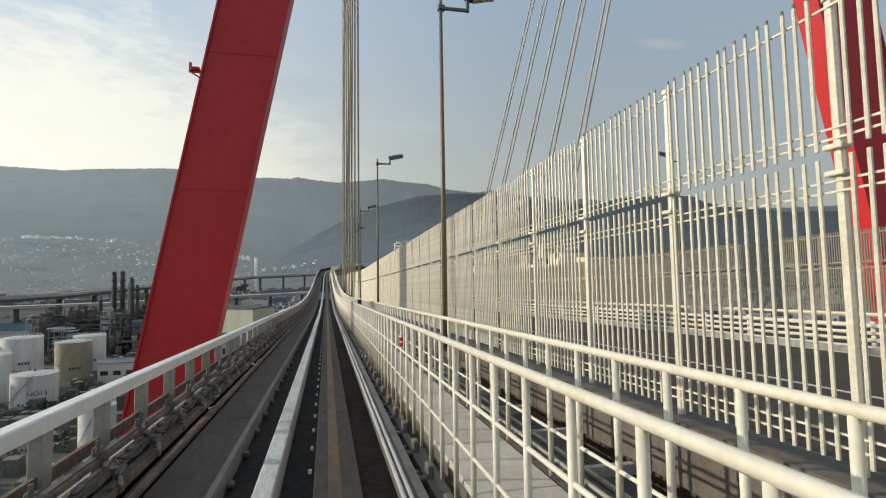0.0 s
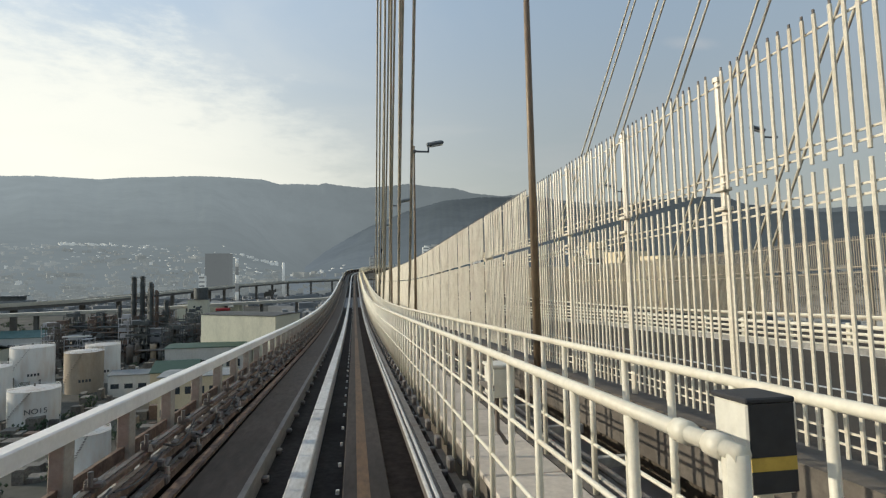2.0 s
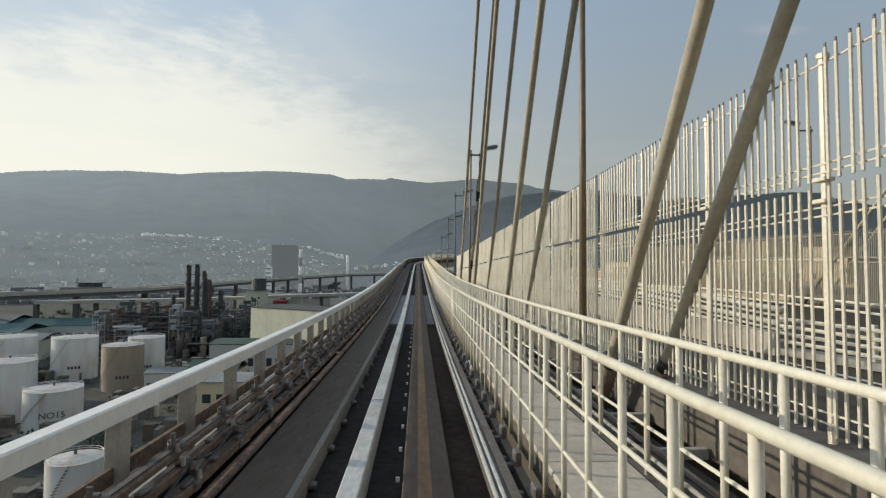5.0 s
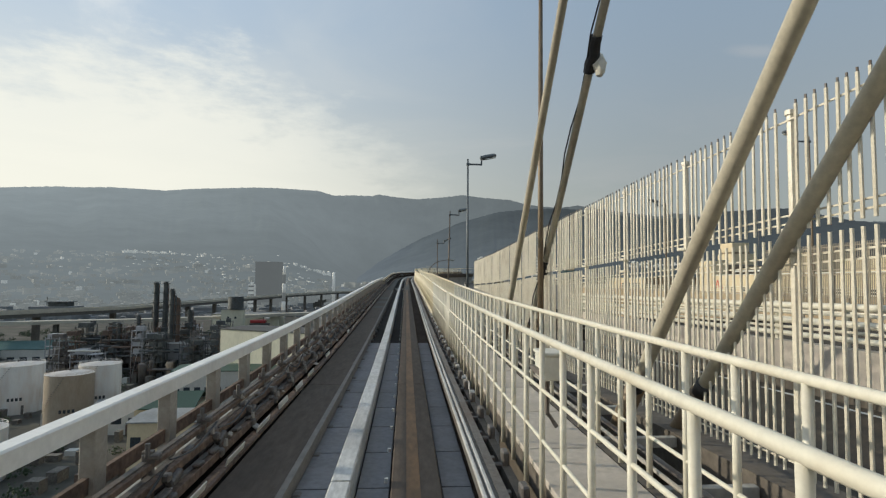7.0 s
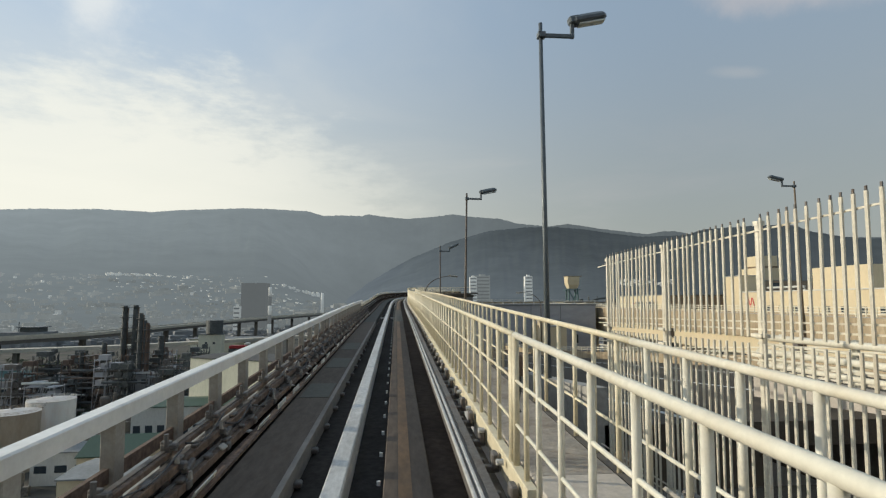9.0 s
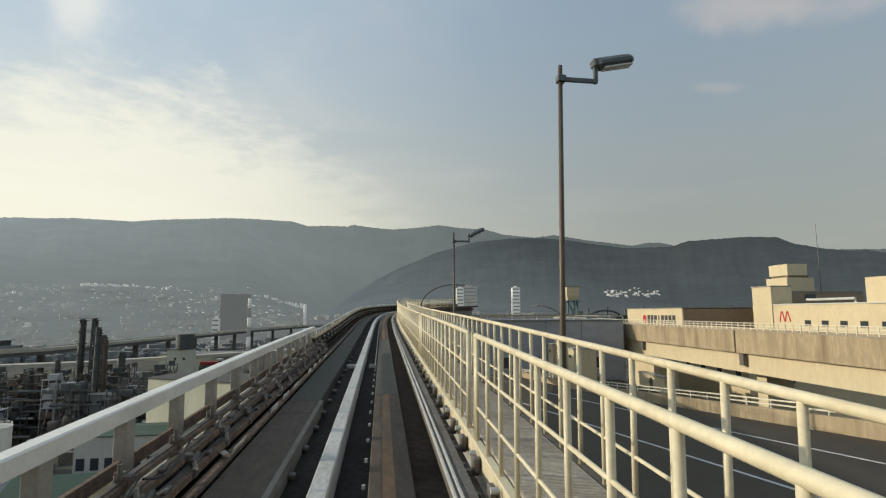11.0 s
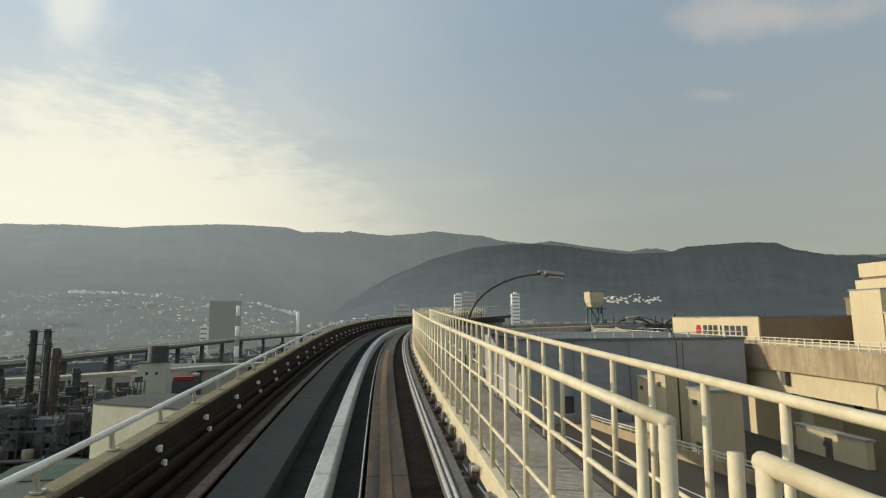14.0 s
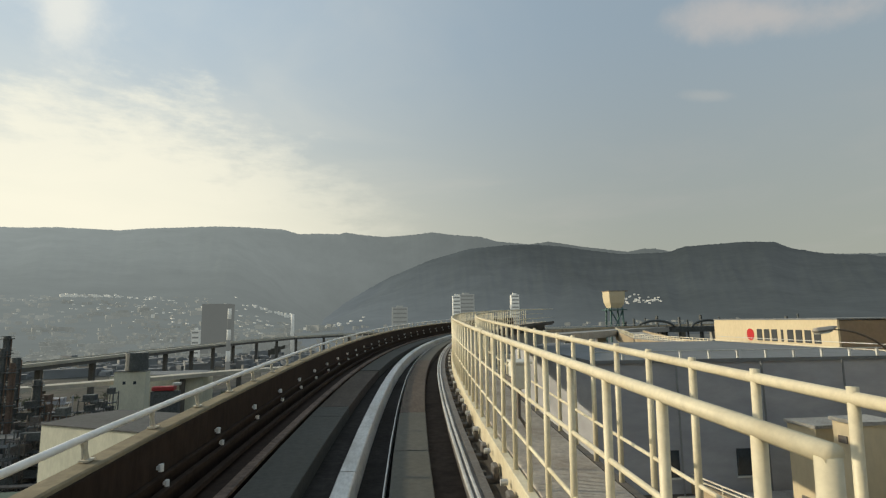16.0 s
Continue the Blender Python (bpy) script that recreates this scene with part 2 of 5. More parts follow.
WHITE_WALL = surface("white_wall", (.56, .56, .52), .75, 0, 1.5, .08, .1, (.38, .36, .31), .35, .05, (1, 1, .4), .1)
GREEN_ROOF = surface("green_roof", (.035, .075, .05), .6, 0, 2, .15, .1, (.04, .07, .05), .4, .05)
PLANT_ROOF = surface("dark_flat_roof", (.07, .072, .07), .85, 0, 1, .25, .08, (.04, .04, .038), .5, .05)
GREY_ROOF = surface("grey_roof", (.2, .21, .21), .7, 0, 1, .15, .08, (.13, .13, .12), .5, .05, random_vary=.2)
TEAL = surface("teal_steel", (.05, .12, .115), .55, .1, 2, .2, .2, (.04, .08, .07), .5, .05)
RED_PAINT = surface("red_paint", (.5, .02, .025), .45, 0, 3, .1, .4, None, .2, .02)
RED_STEEL_DARK = surface("dull_red_paint", (.3, .02, .022), .5, 0, 1, .2, .2, (.16, .03, .03), .5, .02)
WINDOW = surface("dark_window_glass", (.04, .05, .06), .15, 0, 2, .2, .5, None, .2, 0)
INK = surface("dark_lettering", (.04, .045, .05), .6, 0, 4, .1, .5, None, .2, 0)
DECK_PLATE = surface("walkway_concrete", (.47, .425, .365), .85, 0, 8, .14, .5, (.28, .25, .21), .45, .3, random_vary=.07)
GRATE = surface("ribbed_walkway_plate", (.44, .395, .335), .75, .1, 10, .2, .8, (.18, .13, .09), .5, .25, random_vary=.06)
BOX_PAINT = surface("box_paint", (.66, .65, .57), .45, 0, 10, .08, 1.5, (.4, .33, .22), .4, .05)
GROUND = surface("built_up_ground", (.088, .083, .071), .95, 0, .05, .4, .012, (.06, .07, .055), .8, 0, gloss=.2)
CITY = surface("town_walls", (.22, .23, .235), .9, 0, .02, .25, .006, (.25, .27, .27), .6, 0)
# low base colours on the hills; their haze is added below as emission
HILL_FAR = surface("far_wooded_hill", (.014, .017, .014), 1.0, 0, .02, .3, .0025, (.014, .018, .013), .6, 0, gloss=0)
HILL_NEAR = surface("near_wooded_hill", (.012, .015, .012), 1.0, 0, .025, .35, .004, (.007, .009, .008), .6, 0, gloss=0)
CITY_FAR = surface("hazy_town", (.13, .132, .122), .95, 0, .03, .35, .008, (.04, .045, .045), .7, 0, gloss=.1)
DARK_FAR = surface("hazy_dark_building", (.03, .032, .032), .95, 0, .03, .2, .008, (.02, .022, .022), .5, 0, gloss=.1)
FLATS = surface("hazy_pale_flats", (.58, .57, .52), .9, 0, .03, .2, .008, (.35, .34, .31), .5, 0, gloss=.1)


def haze_glow(m, air, mottle, west, east, low, high):
    """Haze painted on a far surface as emission: its strength at the west and east ends (x), and low down and high up
    (z); mottled by noise.
    """
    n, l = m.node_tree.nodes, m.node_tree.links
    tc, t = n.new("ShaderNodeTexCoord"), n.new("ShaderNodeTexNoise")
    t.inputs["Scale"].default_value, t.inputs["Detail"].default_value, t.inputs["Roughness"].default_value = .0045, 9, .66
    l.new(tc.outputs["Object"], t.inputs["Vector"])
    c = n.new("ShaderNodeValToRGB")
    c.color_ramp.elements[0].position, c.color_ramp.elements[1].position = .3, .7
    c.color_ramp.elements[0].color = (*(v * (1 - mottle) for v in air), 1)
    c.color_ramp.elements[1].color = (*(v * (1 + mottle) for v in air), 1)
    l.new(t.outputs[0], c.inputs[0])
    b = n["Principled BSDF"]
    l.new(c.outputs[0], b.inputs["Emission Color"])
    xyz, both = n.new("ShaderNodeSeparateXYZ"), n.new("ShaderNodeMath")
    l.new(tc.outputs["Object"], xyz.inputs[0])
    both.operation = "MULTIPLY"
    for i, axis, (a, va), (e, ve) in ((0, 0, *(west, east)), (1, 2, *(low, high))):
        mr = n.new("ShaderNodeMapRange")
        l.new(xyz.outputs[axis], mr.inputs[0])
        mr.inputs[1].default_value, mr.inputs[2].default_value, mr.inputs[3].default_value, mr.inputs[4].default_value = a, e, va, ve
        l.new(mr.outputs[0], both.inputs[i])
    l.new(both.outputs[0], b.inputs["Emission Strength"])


# glow in place of haze on hills and far town, stronger towards the sun
haze_glow(HILL_FAR, (.160, .184, .192), .06, (-2600, 1.55), (1500, .68), (40, .86), (420, 1.0))
haze_glow(HILL_NEAR, (.059, .070, .078), .12, (-420, 2.2), (1000, .98), (-30, 1.15), (420, .92))
haze_glow(CITY_FAR, (.126, .139, .138), .25, (-1600, 1.45), (700, .75), (-60, .9), (100, 1.05))
haze_glow(DARK_FAR, (.104, .114, .114), .05, (-1600, 1.2), (700, .9), (-60, 1.0), (100, 1.0))
haze_glow(FLATS, (.13, .14, .14), .05, (-1600, 1.2), (700, .9), (-60, 1.0), (100, 1.0))
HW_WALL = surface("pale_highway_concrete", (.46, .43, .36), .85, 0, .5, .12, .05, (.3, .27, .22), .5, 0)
# concrete in a dark tone for the shade under the highway's edge
HW_SHADE = surface("shaded_highway_girder", (.12, .115, .105), .85, 0, .5, .15, .05, (.11, .105, .095), .5, 0)
TAN = surface("weathered_tan_coping", (.24, .2, .125), .85, 0, 6, .2, .5, (.14, .11, .07), .5, .2)
EDGE = surface("stained_slab_edge", (.2, .18, .155), .85, 0, 8, .2, .6, (.1, .085, .07), .6, .25, (1, .3, 1))
# dark brown for the kerb, and for shade painted below edge wall and walkway
KERB = surface("dark_kerb_and_shade", (.115, .10, .082), .9, 0, 6, .25, .5, (.06, .05, .04), .6, .3)
POST_PALE = surface("weathered_pale_paint", (.52, .49, .41), .55, 0, 12, .12, 1.0, (.33, .27, .18), .5, .1, random_vary=.06)
# weathered grey for fittings; on the parapet posts it is painted shade
POST_GREY = surface("weathered_grey_and_post_shade", (.34, .32, .28), .6, 0, 12, .15, 1.0, (.2, .15, .1), .5, .1, random_vary=.08)
FOLIAGE = surface("shrub_foliage", (.05, .075, .04), .9, 0, 2, .4, .3, (.03, .045, .025), .5, .2)

# ---- small builders ----
def thing(name, label, category="", m=None, group="", kind=""):
    ob = new(name)
    ob.empty_display_size = 0.2
    if m is not None:
        ob.matrix_world = m
    return tagged(ob, label, category, group, kind)


def mesh_of(name, bm, material, smooth=False):
    me = bpy.data.meshes.new(name)
    bmesh.ops.recalc_face_normals(bm, faces=bm.faces)
    bm.to_mesh(me)
    bm.free()
    me.materials.append(material)
    if smooth:
        for p in me.polygons:
            p.use_smooth = True
    return me


def part(name, bm, material, parent, label="", smooth=False):
    return piece(name, mesh_of(name, bm, material, smooth), parent, Matrix.Identity(4), label)


def piece(name, me, parent, m, label=""):
    """One more object on a shared mesh, under parent, at the pose m in parent's space."""
    ob = new(name, me)
    ob.parent = parent
    ob.matrix_basis = m
    return tagged(ob, label)


def box_in(bm, c, size, m=None, bevel=0.0):
    a, b, d = (v / 2 for v in size)
    vs = []
    for z in (-d, d):
        for x, y in ((-a, -b), (a, -b), (a, b), (-a, b)):
            p = Vector((c[0] + x, c[1] + y, c[2] + z))
            vs.append(bm.verts.new(m @ p if m is not None else p))
    fs = [bm.faces.new([vs[i] for i in f]) for f in ((3, 2, 1, 0), (4, 5, 6, 7), (0, 1, 5, 4), (1, 2, 6, 5), (2, 3, 7, 6), (3, 0, 4, 7))]
    if bevel:
        bmesh.ops.bevel(bm, geom=list({e for f in fs for e in f.edges}), offset=bevel, segments=1, affect="EDGES")
    return bm


def box(c, size, bevel=0.0, m=None):
    return box_in(bmesh.new(), c, size, m, bevel)


def tube_in(bm, points, r, seg=8, r_end=None, cap=True):
    """A round bar through the points, tapering to r_end."""
    pts = [Vector(p) for p in points]
    rings = []
    for i, p in enumerate(pts):
        d = (pts[min(i + 1, len(pts) - 1)] - pts[max(i - 1, 0)]).normalized()
        u = d.cross(Vector((0, 0, 1)) if abs(d.z) < 0.95 else Vector((0, 1, 0))).normalized()
        v = d.cross(u)
        k = r if r_end is None else r + (r_end - r) * i / (len(pts) - 1)
        rings.append([bm.verts.new(p + k * (math.cos(2 * math.pi * j / seg) * u + math.sin(2 * math.pi * j / seg) * v)) for j in range(seg)])
    for a, b in zip(rings, rings[1:]):
        for j in range(seg):
            bm.faces.new((a[j], a[(j + 1) % seg], b[(j + 1) % seg], b[j]))
    if cap:
        bm.faces.new(rings[0][::-1])
        bm.faces.new(rings[-1])
    return bm


def tube(points, r, seg=8, r_end=None):
    return tube_in(bmesh.new(), points, r, seg, r_end)


def swept(section, s0, s1, step=3.0, shift=None):
    """The closed section, (offset, height) pairs, drawn along the line from s0 to s1. shift(s): extra offset and height."""
    bm = bmesh.new()
    k = max(1, round((s1 - s0) / step))
    prev = first = None
    for i in range(k + 1):
        s = s0 + (s1 - s0) * i / k
        dx, dz = shift(s) if shift else (0, 0)
        m = place(s)
        ring = [bm.verts.new(m @ Vector((x + dx, 0, z + dz))) for x, z in section]
        if prev:
            for j in range(len(ring)):
                bm.faces.new((prev[j], prev[(j + 1) % len(ring)], ring[(j + 1) % len(ring)], ring[j]))
        prev, first = ring, first or ring
    bm.faces.new(first[::-1])
    bm.faces.new(prev)
    return bm


def rect(x0, x1, z0, z1, c=0.0):
    if not c:
        return [(x0, z0), (x1, z0), (x1, z1), (x0, z1)]
    return [(x0, z0), (x1, z0), (x1, z1 - c), (x1 - c, z1), (x0 + c, z1), (x0, z1 - c)]


def ring_section(x, z, r, seg=8):
    return [(x + r * math.cos(2 * math.pi * j / seg), z + r * math.sin(2 * math.pi * j / seg)) for j in range(seg)]


# ---- setting: ground, guideway ----
GZ = -63.0
END = 300.0
LEFT_END = 185.3      # where the steel parapet gives way to the concrete wall
gb = bmesh.new()
R_OUT = 4800
bmesh.ops.create_circle(gb, cap_ends=True, segments=64, radius=R_OUT)
tagged(new("ground", mesh_of("ground", gb, GROUND)), "flat built-up harbour land in haze", kind="structure").location = (0, 400, GZ)

guideway = tagged(new("guideway"), "concrete guideway of an automated rail line on a bridge", kind="structure")
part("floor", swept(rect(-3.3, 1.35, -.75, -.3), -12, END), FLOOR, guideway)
part("girder", swept(rect(-2.8, 1.0, -2.6, -.75), -12, END), CONCRETE, guideway)
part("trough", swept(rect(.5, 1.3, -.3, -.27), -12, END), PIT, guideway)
SWITCH = 139.6       # where the walkway's make changes
# added dark strips that close the gap below the walkway, in place of shade
part("gap_filler", swept(rect(1.36, 1.48, -.75, .08), -12, SWITCH), KERB, guideway)
part("gap_filler", swept(rect(1.36, 1.46, -.75, -.1), SWITCH + .1, END), KERB, guideway)
# running slabs in lengths, with open joints
def slabs(name, x0, x1, s0, s1, length, material):
    s = s0
    while s < s1 - 0.2:
        e = min(s + length, s1)
        part(name, swept(rect(x0, x1, -.3, 0, .015), s, e - .03), material, guideway)
        s = e
slabs("running_slab", -2.4, -1.57, -12, 172.5, 12.2, SLAB)
slabs("running_slab", -.17, .48, -12, 173.2, 12.2, SLAB)
# left lengths take the darker slab colour as the wall's shade
for a, b, m in ((172.5, 237.8, SLAB_LIGHT), (237.8, 246, SLAB), (246, END, SLAB_LIGHT)):
    slabs("running_slab", -2.38, -1.56, a, b, 8.0, SLAB_SHADE if m is SLAB_LIGHT else m)
for a, b, m in ((173.2, 193.5, SLAB_LIGHT), (193.5, 227.2, SLAB), (227.2, 236.8, SLAB_LIGHT), (236.8, 250, SLAB), (250, END, SLAB_LIGHT)):
    slabs("running_slab", -.17, .48, a, b, 6.0, m)
for a, b in ((-12, 173.1), (193.6, 227.1)):
    part("wear_strip", swept(rect(.03, .21, .0, .008), a, b), RUST_STRIP, guideway, "orange-brown worn strip")
part("slab_edge", swept(rect(-1.57, -1.48, -.3, .02), -12, 172.4), EDGE, guideway)
for a, b in ((146.6, 148.4), (151.2, 153.4), (156.0, 158.5)):
    part("slab_patch", swept(rect(-2.3, -1.62, .0, .008), a, b), SLAB_LIGHT, guideway, "pale patch on the slab")
part("edge_angle", swept(rect(-.26, -.24, -.3, .0), 180, END), STEEL, guideway)
# centre beam in lengths
def beam_shift(s):
    return (float(np.interp(s, (140, 185), (0, -.03))), 0.0)


s = -12.0
while s < END:
    part("centre_beam", swept(rect(-.93, -.67, -.3, .13, .02), s, min(s + 11.6, END) - .05, 2.9, beam_shift), STEEL, guideway, "worn bright steel centre beam")
    s += 11.6
# bright floor plates near the bridge's end, and cross grates
for s in np.arange(110.2, 131.0, 1.5):
    for x0, x1 in ((-1.48, -.96), (-.64, -.2), (.52, .94)):
        part("floor_plate", swept(rect(x0, x1, -.3, -.2, .01), s, s + 1.46), PLATE, guideway, "pale floor plate")
for s in (181.3, 181.52, 181.74):
    for x0, x1 in ((-1.45, -.95), (-.53, -.2)):
        part("grate_bar", swept(rect(x0, x1, -.3, -.18), s, s + .08), STEEL, guideway)
bolt = mesh_of("bolt", tube([(0, 0, -.03), (0, 0, .03)], .027, 8), STEEL)
clip = mesh_of("clip", box((0, 0, 0), (.12, .16, .09), .02), DULL)
for s in np.arange(-4, 186, 1.25):
    piece("bolt", bolt, guideway, place(s, -.24, -.03))
for s in np.arange(-4, 186, 1.6):
    piece("clip", clip, guideway, place(s, -1.43, -.22))

# right-hand guide rail with its brackets
guide = tagged(new("guide_rail"), "steel guide rail with twin contact strips on brackets", "guide rail")
part("web", swept(rect(.93, 1.18, -.02, .16), -12, END), DULL, guide)
for x in (.91, 1.0):
    part("contact_strip", swept(rect(x, x + .045, .16, .20, .008), -12, END), STEEL, guide)
part("flange", swept(rect(1.1, 1.22, .16, .19), -12, END), DULL, guide)
br = box((.14, 0, -.06), (.36, .12, .1), .015)
box_in(br, (.26, 0, .06), (.1, .22, .22), None, .02)
box_in(br, (.1, .16, -.12), (.08, .1, .3), None, .01)
bracket = mesh_of("bracket", br, DULL)
for i, s in enumerate(np.arange(-5, 285, 1.25)):
    piece("bracket", bracket, guide, place(s, 1.16, .1))
nut = mesh_of("nut", tube([(0, 0, 0), (.1, 0, 0)], .045, 8), STEEL)
for s in np.arange(120, 285, 1.6):
    piece("nut", nut, guide, place(s, 1.36, .27))

# left-hand power rails, trays and brackets
power = tagged(new("power_rail"), "stacked power rails and cable trays beside the parapet", "power rail")
for x, z, w, h, m in ((-2.62, .12, .10, .11, RUSTY), (-2.74, .34, .09, .10, RUSTY), (-2.84, .52, .07, .07, RUSTY)):
    part("conductor_rail", swept(rect(x - w, x, z, z + h, .01), -12, LEFT_END), m, power)
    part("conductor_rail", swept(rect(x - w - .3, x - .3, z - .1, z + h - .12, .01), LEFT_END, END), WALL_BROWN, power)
    part("cover_strip", swept(rect(x - w - .05, x - w + .02, z + h, z + h + .02), -12, LEFT_END), DULL, power)
part("cable_tray", swept(rect(-3.25, -2.9, .02, .10), -12, LEFT_END), DULL, power)
for k, (x, z) in enumerate(((-3.15, .14), (-3.05, .13), (-2.97, .14))):
    part("cable", swept(ring_section(x, z, .04, 6), -12, LEFT_END, 3.0, lambda s, k=k: (.02 * math.sin(s * .7 + k), .01 * math.sin(s * 1.3 + k))), BLACK, power)
part("tray_lip", swept(rect(-2.60, -2.44, .0, .05), -12, END), RUSTY, power)
ib = box((-.18, 0, .15), (.12, .08, .75), .01)
box_in(ib, (.03, 0, -.02), (.22, .14, .12), None, .02)
box_in(ib, (-.04, .05, .2), (.2, .12, .1), None, .02)
box_in(ib, (-.14, .0, .46), (.2, .1, .07), None, .015)
box_in(ib, (.0, .3, .06), (.1, .3, .09), Matrix.Rotation(.2, 4, "X"), .02)
tube_in(ib, [(-.1, -.2, .5), (-.1, -.2, .66)], .03, 6)
insulator_arm = mesh_of("support_arm", ib, DULL)
plate = mesh_of("light_plate", box((0, 0, 0), (.10, .22, .03), .008), POST_GREY)
rail_knob = mesh_of("insulator", tube([(0, 0, -.05), (0, 0, .0), (0, 0, .05)], .035, 6, .025), POST_GREY)
drop_cable = mesh_of("drop_cable", tube([(.03 * math.sin(q * 5), q * 1.6, -.6 * q * (1 - q)) for q in np.linspace(0, 1, 7)], .016, 5), BLACK)
random.seed(4)
for i, s in enumerate(np.arange(-5, LEFT_END, 1.6)):
    piece("support_arm", insulator_arm, power, place(s, -2.72, .2))
    for x, z in ((-2.6, .3), (-2.72, .5), (-2.82, .64)):
        if random.random() < .6:
            piece("insulator", rail_knob, power, place(s + random.uniform(-.1, .1), x + random.uniform(-.03, .03), z), "pale porcelain insulator")
    sag = random.uniform(.05, .2)
    piece("drop_cable", drop_cable, power, place(s, -2.66, .62 + random.uniform(-.2, .1)) @ Matrix.Diagonal((1, 1, sag * 6, 1)))
    for q in range(random.choice((0, 1, 1, 2))):
        tip = Matrix.Rotation(random.uniform(-.5, .7), 4, "Y") @ Matrix.Rotation(random.uniform(-.5, .5), 4, "Z")
        piece("light_plate", plate, power, place(s + random.uniform(-.7, .7), -2.6 + random.uniform(-.12, .1), random.uniform(.07, .3)) @ tip @ Matrix.Scale(random.uniform(.5, 1.1), 4))

cover = mesh_of("splice_cover", box((0, 0, 0), (.08, .26, .045), .012), DULL)
for s in np.arange(-5, LEFT_END - 1, .8):
    for x, z in ((-2.67, .26), (-2.79, .47)):
        if random.random() < .75:
            tip = Matrix.Rotation(random.uniform(-.25, .45), 4, "Y") @ Matrix.Rotation(random.uniform(-.12, .12), 4, "X")
            piece("splice_cover", cover, power, place(s + random.uniform(-.15, .15), x, z) @ tip @ Matrix.Diagonal((1, random.uniform(.5, 1.2), 1, 1)))
# pale plates added as patches of sun on the kerb
patch_sheet = mesh_of("sun_patch", box((0, 0, 0), (.02, .8, .2), .006), BOX_PAINT)
for s in np.arange(104, 184, 1.6):
    if random.random() < .8:
        piece("sun_patch", patch_sheet, power, place(s, -2.5 + random.uniform(-.03, .03), .06) @ Matrix.Rotation(random.uniform(-.2, .5), 4, "Y"), "pale plate standing in for a sunlit patch of the kerb")

# left steel parapet
left = tagged(new("parapet_rail"), "white-painted box-section parapet rail on steel posts", "railing")
s = -12.0
while s < LEFT_END:
    e = min(s + 24.3, LEFT_END)
    part("top_beam", swept(rect(-3.47, -3.26, 1.07, 1.27, .02), s, e - .02, 2.4), WHITE, left)
    s = e
lp = box((0, 0, -.28), (.17, .24, 1.38), .01)
box_in(lp, (0, 0, -.95), (.3, .34, .05))
# posts coloured grey for the shade on their east side
left_post = mesh_of("post", lp, POST_GREY)
for s in np.arange(-9, LEFT_END - .3, 1.82):
    piece("post", left_post, left, place(s, -3.37, .66))
# made deep to block low sun that would fall on the slab
part("lower_rail", swept(rect(-3.40, -3.34, .38, .56), -12, LEFT_END), RUSTY, left)
part("kerb", swept(rect(-3.55, -3.2, -.75, .0), -12, LEFT_END), CONCRETE, left)

# concrete wall on the curve, with its thin tube rail
curve_wall = tagged(new("wall_west"), "dark brown concrete guideway wall with a pale coping", kind="structure")
def wall_shift(s):
    """The wall's top against the running surface, rising into the curve."""
    return (0.0, float(np.interp(s, (186, 204, 216, 230), (-.2, -.14, -.05, .1))))


# inner face and ledge dark brown, outer face cream
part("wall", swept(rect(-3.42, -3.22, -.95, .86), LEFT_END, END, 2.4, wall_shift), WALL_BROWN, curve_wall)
part("coping", swept(rect(-3.52, -3.25, .862, .92, .02), LEFT_END, END, 2.4, wall_shift), TAN, curve_wall)
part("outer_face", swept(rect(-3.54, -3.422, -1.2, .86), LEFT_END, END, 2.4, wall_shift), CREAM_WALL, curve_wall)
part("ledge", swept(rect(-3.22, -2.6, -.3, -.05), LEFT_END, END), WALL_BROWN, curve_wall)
wall_rail = tagged(new("tube_railing"), "thin white tube handrail on short raked stanchions", "railing")
part("tube_rail", swept(ring_section(-3.42, 1.19, .042, 10), LEFT_END + .2, END, 2.2, wall_shift), WHITE, wall_rail, "", True)
st = tube([(0, .05, 0), (0, -.05, .25)], .032, 6)
box_in(st, (0, .05, .0), (.11, .14, .02))
box_in(st, (0, .0, .12), (.02, .09, .19))
stanchion = mesh_of("stanchion", st, POST_PALE)
for s in np.arange(LEFT_END + .5, END - 1, 1.55):
    piece("stanchion", stanchion, wall_rail, place(s, -3.42, .94 + wall_shift(s)[1]))
part("wall_conduit", swept(rect(-3.22, -3.18, .42, .45), LEFT_END, END), DULL, power)
ins = tube([(0, 0, -.09), (0, 0, .09)], .07, 8)
box_in(ins, (-.06, 0, 0), (.1, .1, .1), None, .01)
knob = mesh_of("insulator", ins, WHITE)
for s in np.arange(LEFT_END + 1, END - 1, 2.1):
    piece("insulator", knob, power, place(s, -3.12, .6) @ Matrix.Scale(.5, 4), "white porcelain insulator")
    piece("insulator", knob, power, place(s + .15, -3.1, .36) @ Matrix.Scale(.45, 4), "white porcelain insulator")

# ---- walkway on the right with its two railings ----
walkway = tagged(new("walkway"), "narrow maintenance walkway of concrete panels", kind="structure")
panel_len = 2.0
FLOOR_TOP, OUTER = .36, 2.78     # walkway level over the running slab, offset of the outer railing


def lift(s):
    """The walkway climbs a little against the slab before the curve."""
    return (0.0, float(np.interp(s, (183, 200), (0, .1))))


pan = mesh_of("panel", box((0, 0, 0), (1.06, panel_len - .02, .08), .012), DECK_PLATE)
pb = box((0, 0, 0), (1.06, panel_len - .02, .06), .008)
for k in range(38):
    box_in(pb, (0, -.94 + k * .0508, .0315), (1.0, .024, .006))
grating = mesh_of("grating", pb, GRATE)
gap_bracket = mesh_of("cross_bearer", box((0, 0, 0), (1.5, .12, .16), .01), CONCRETE)
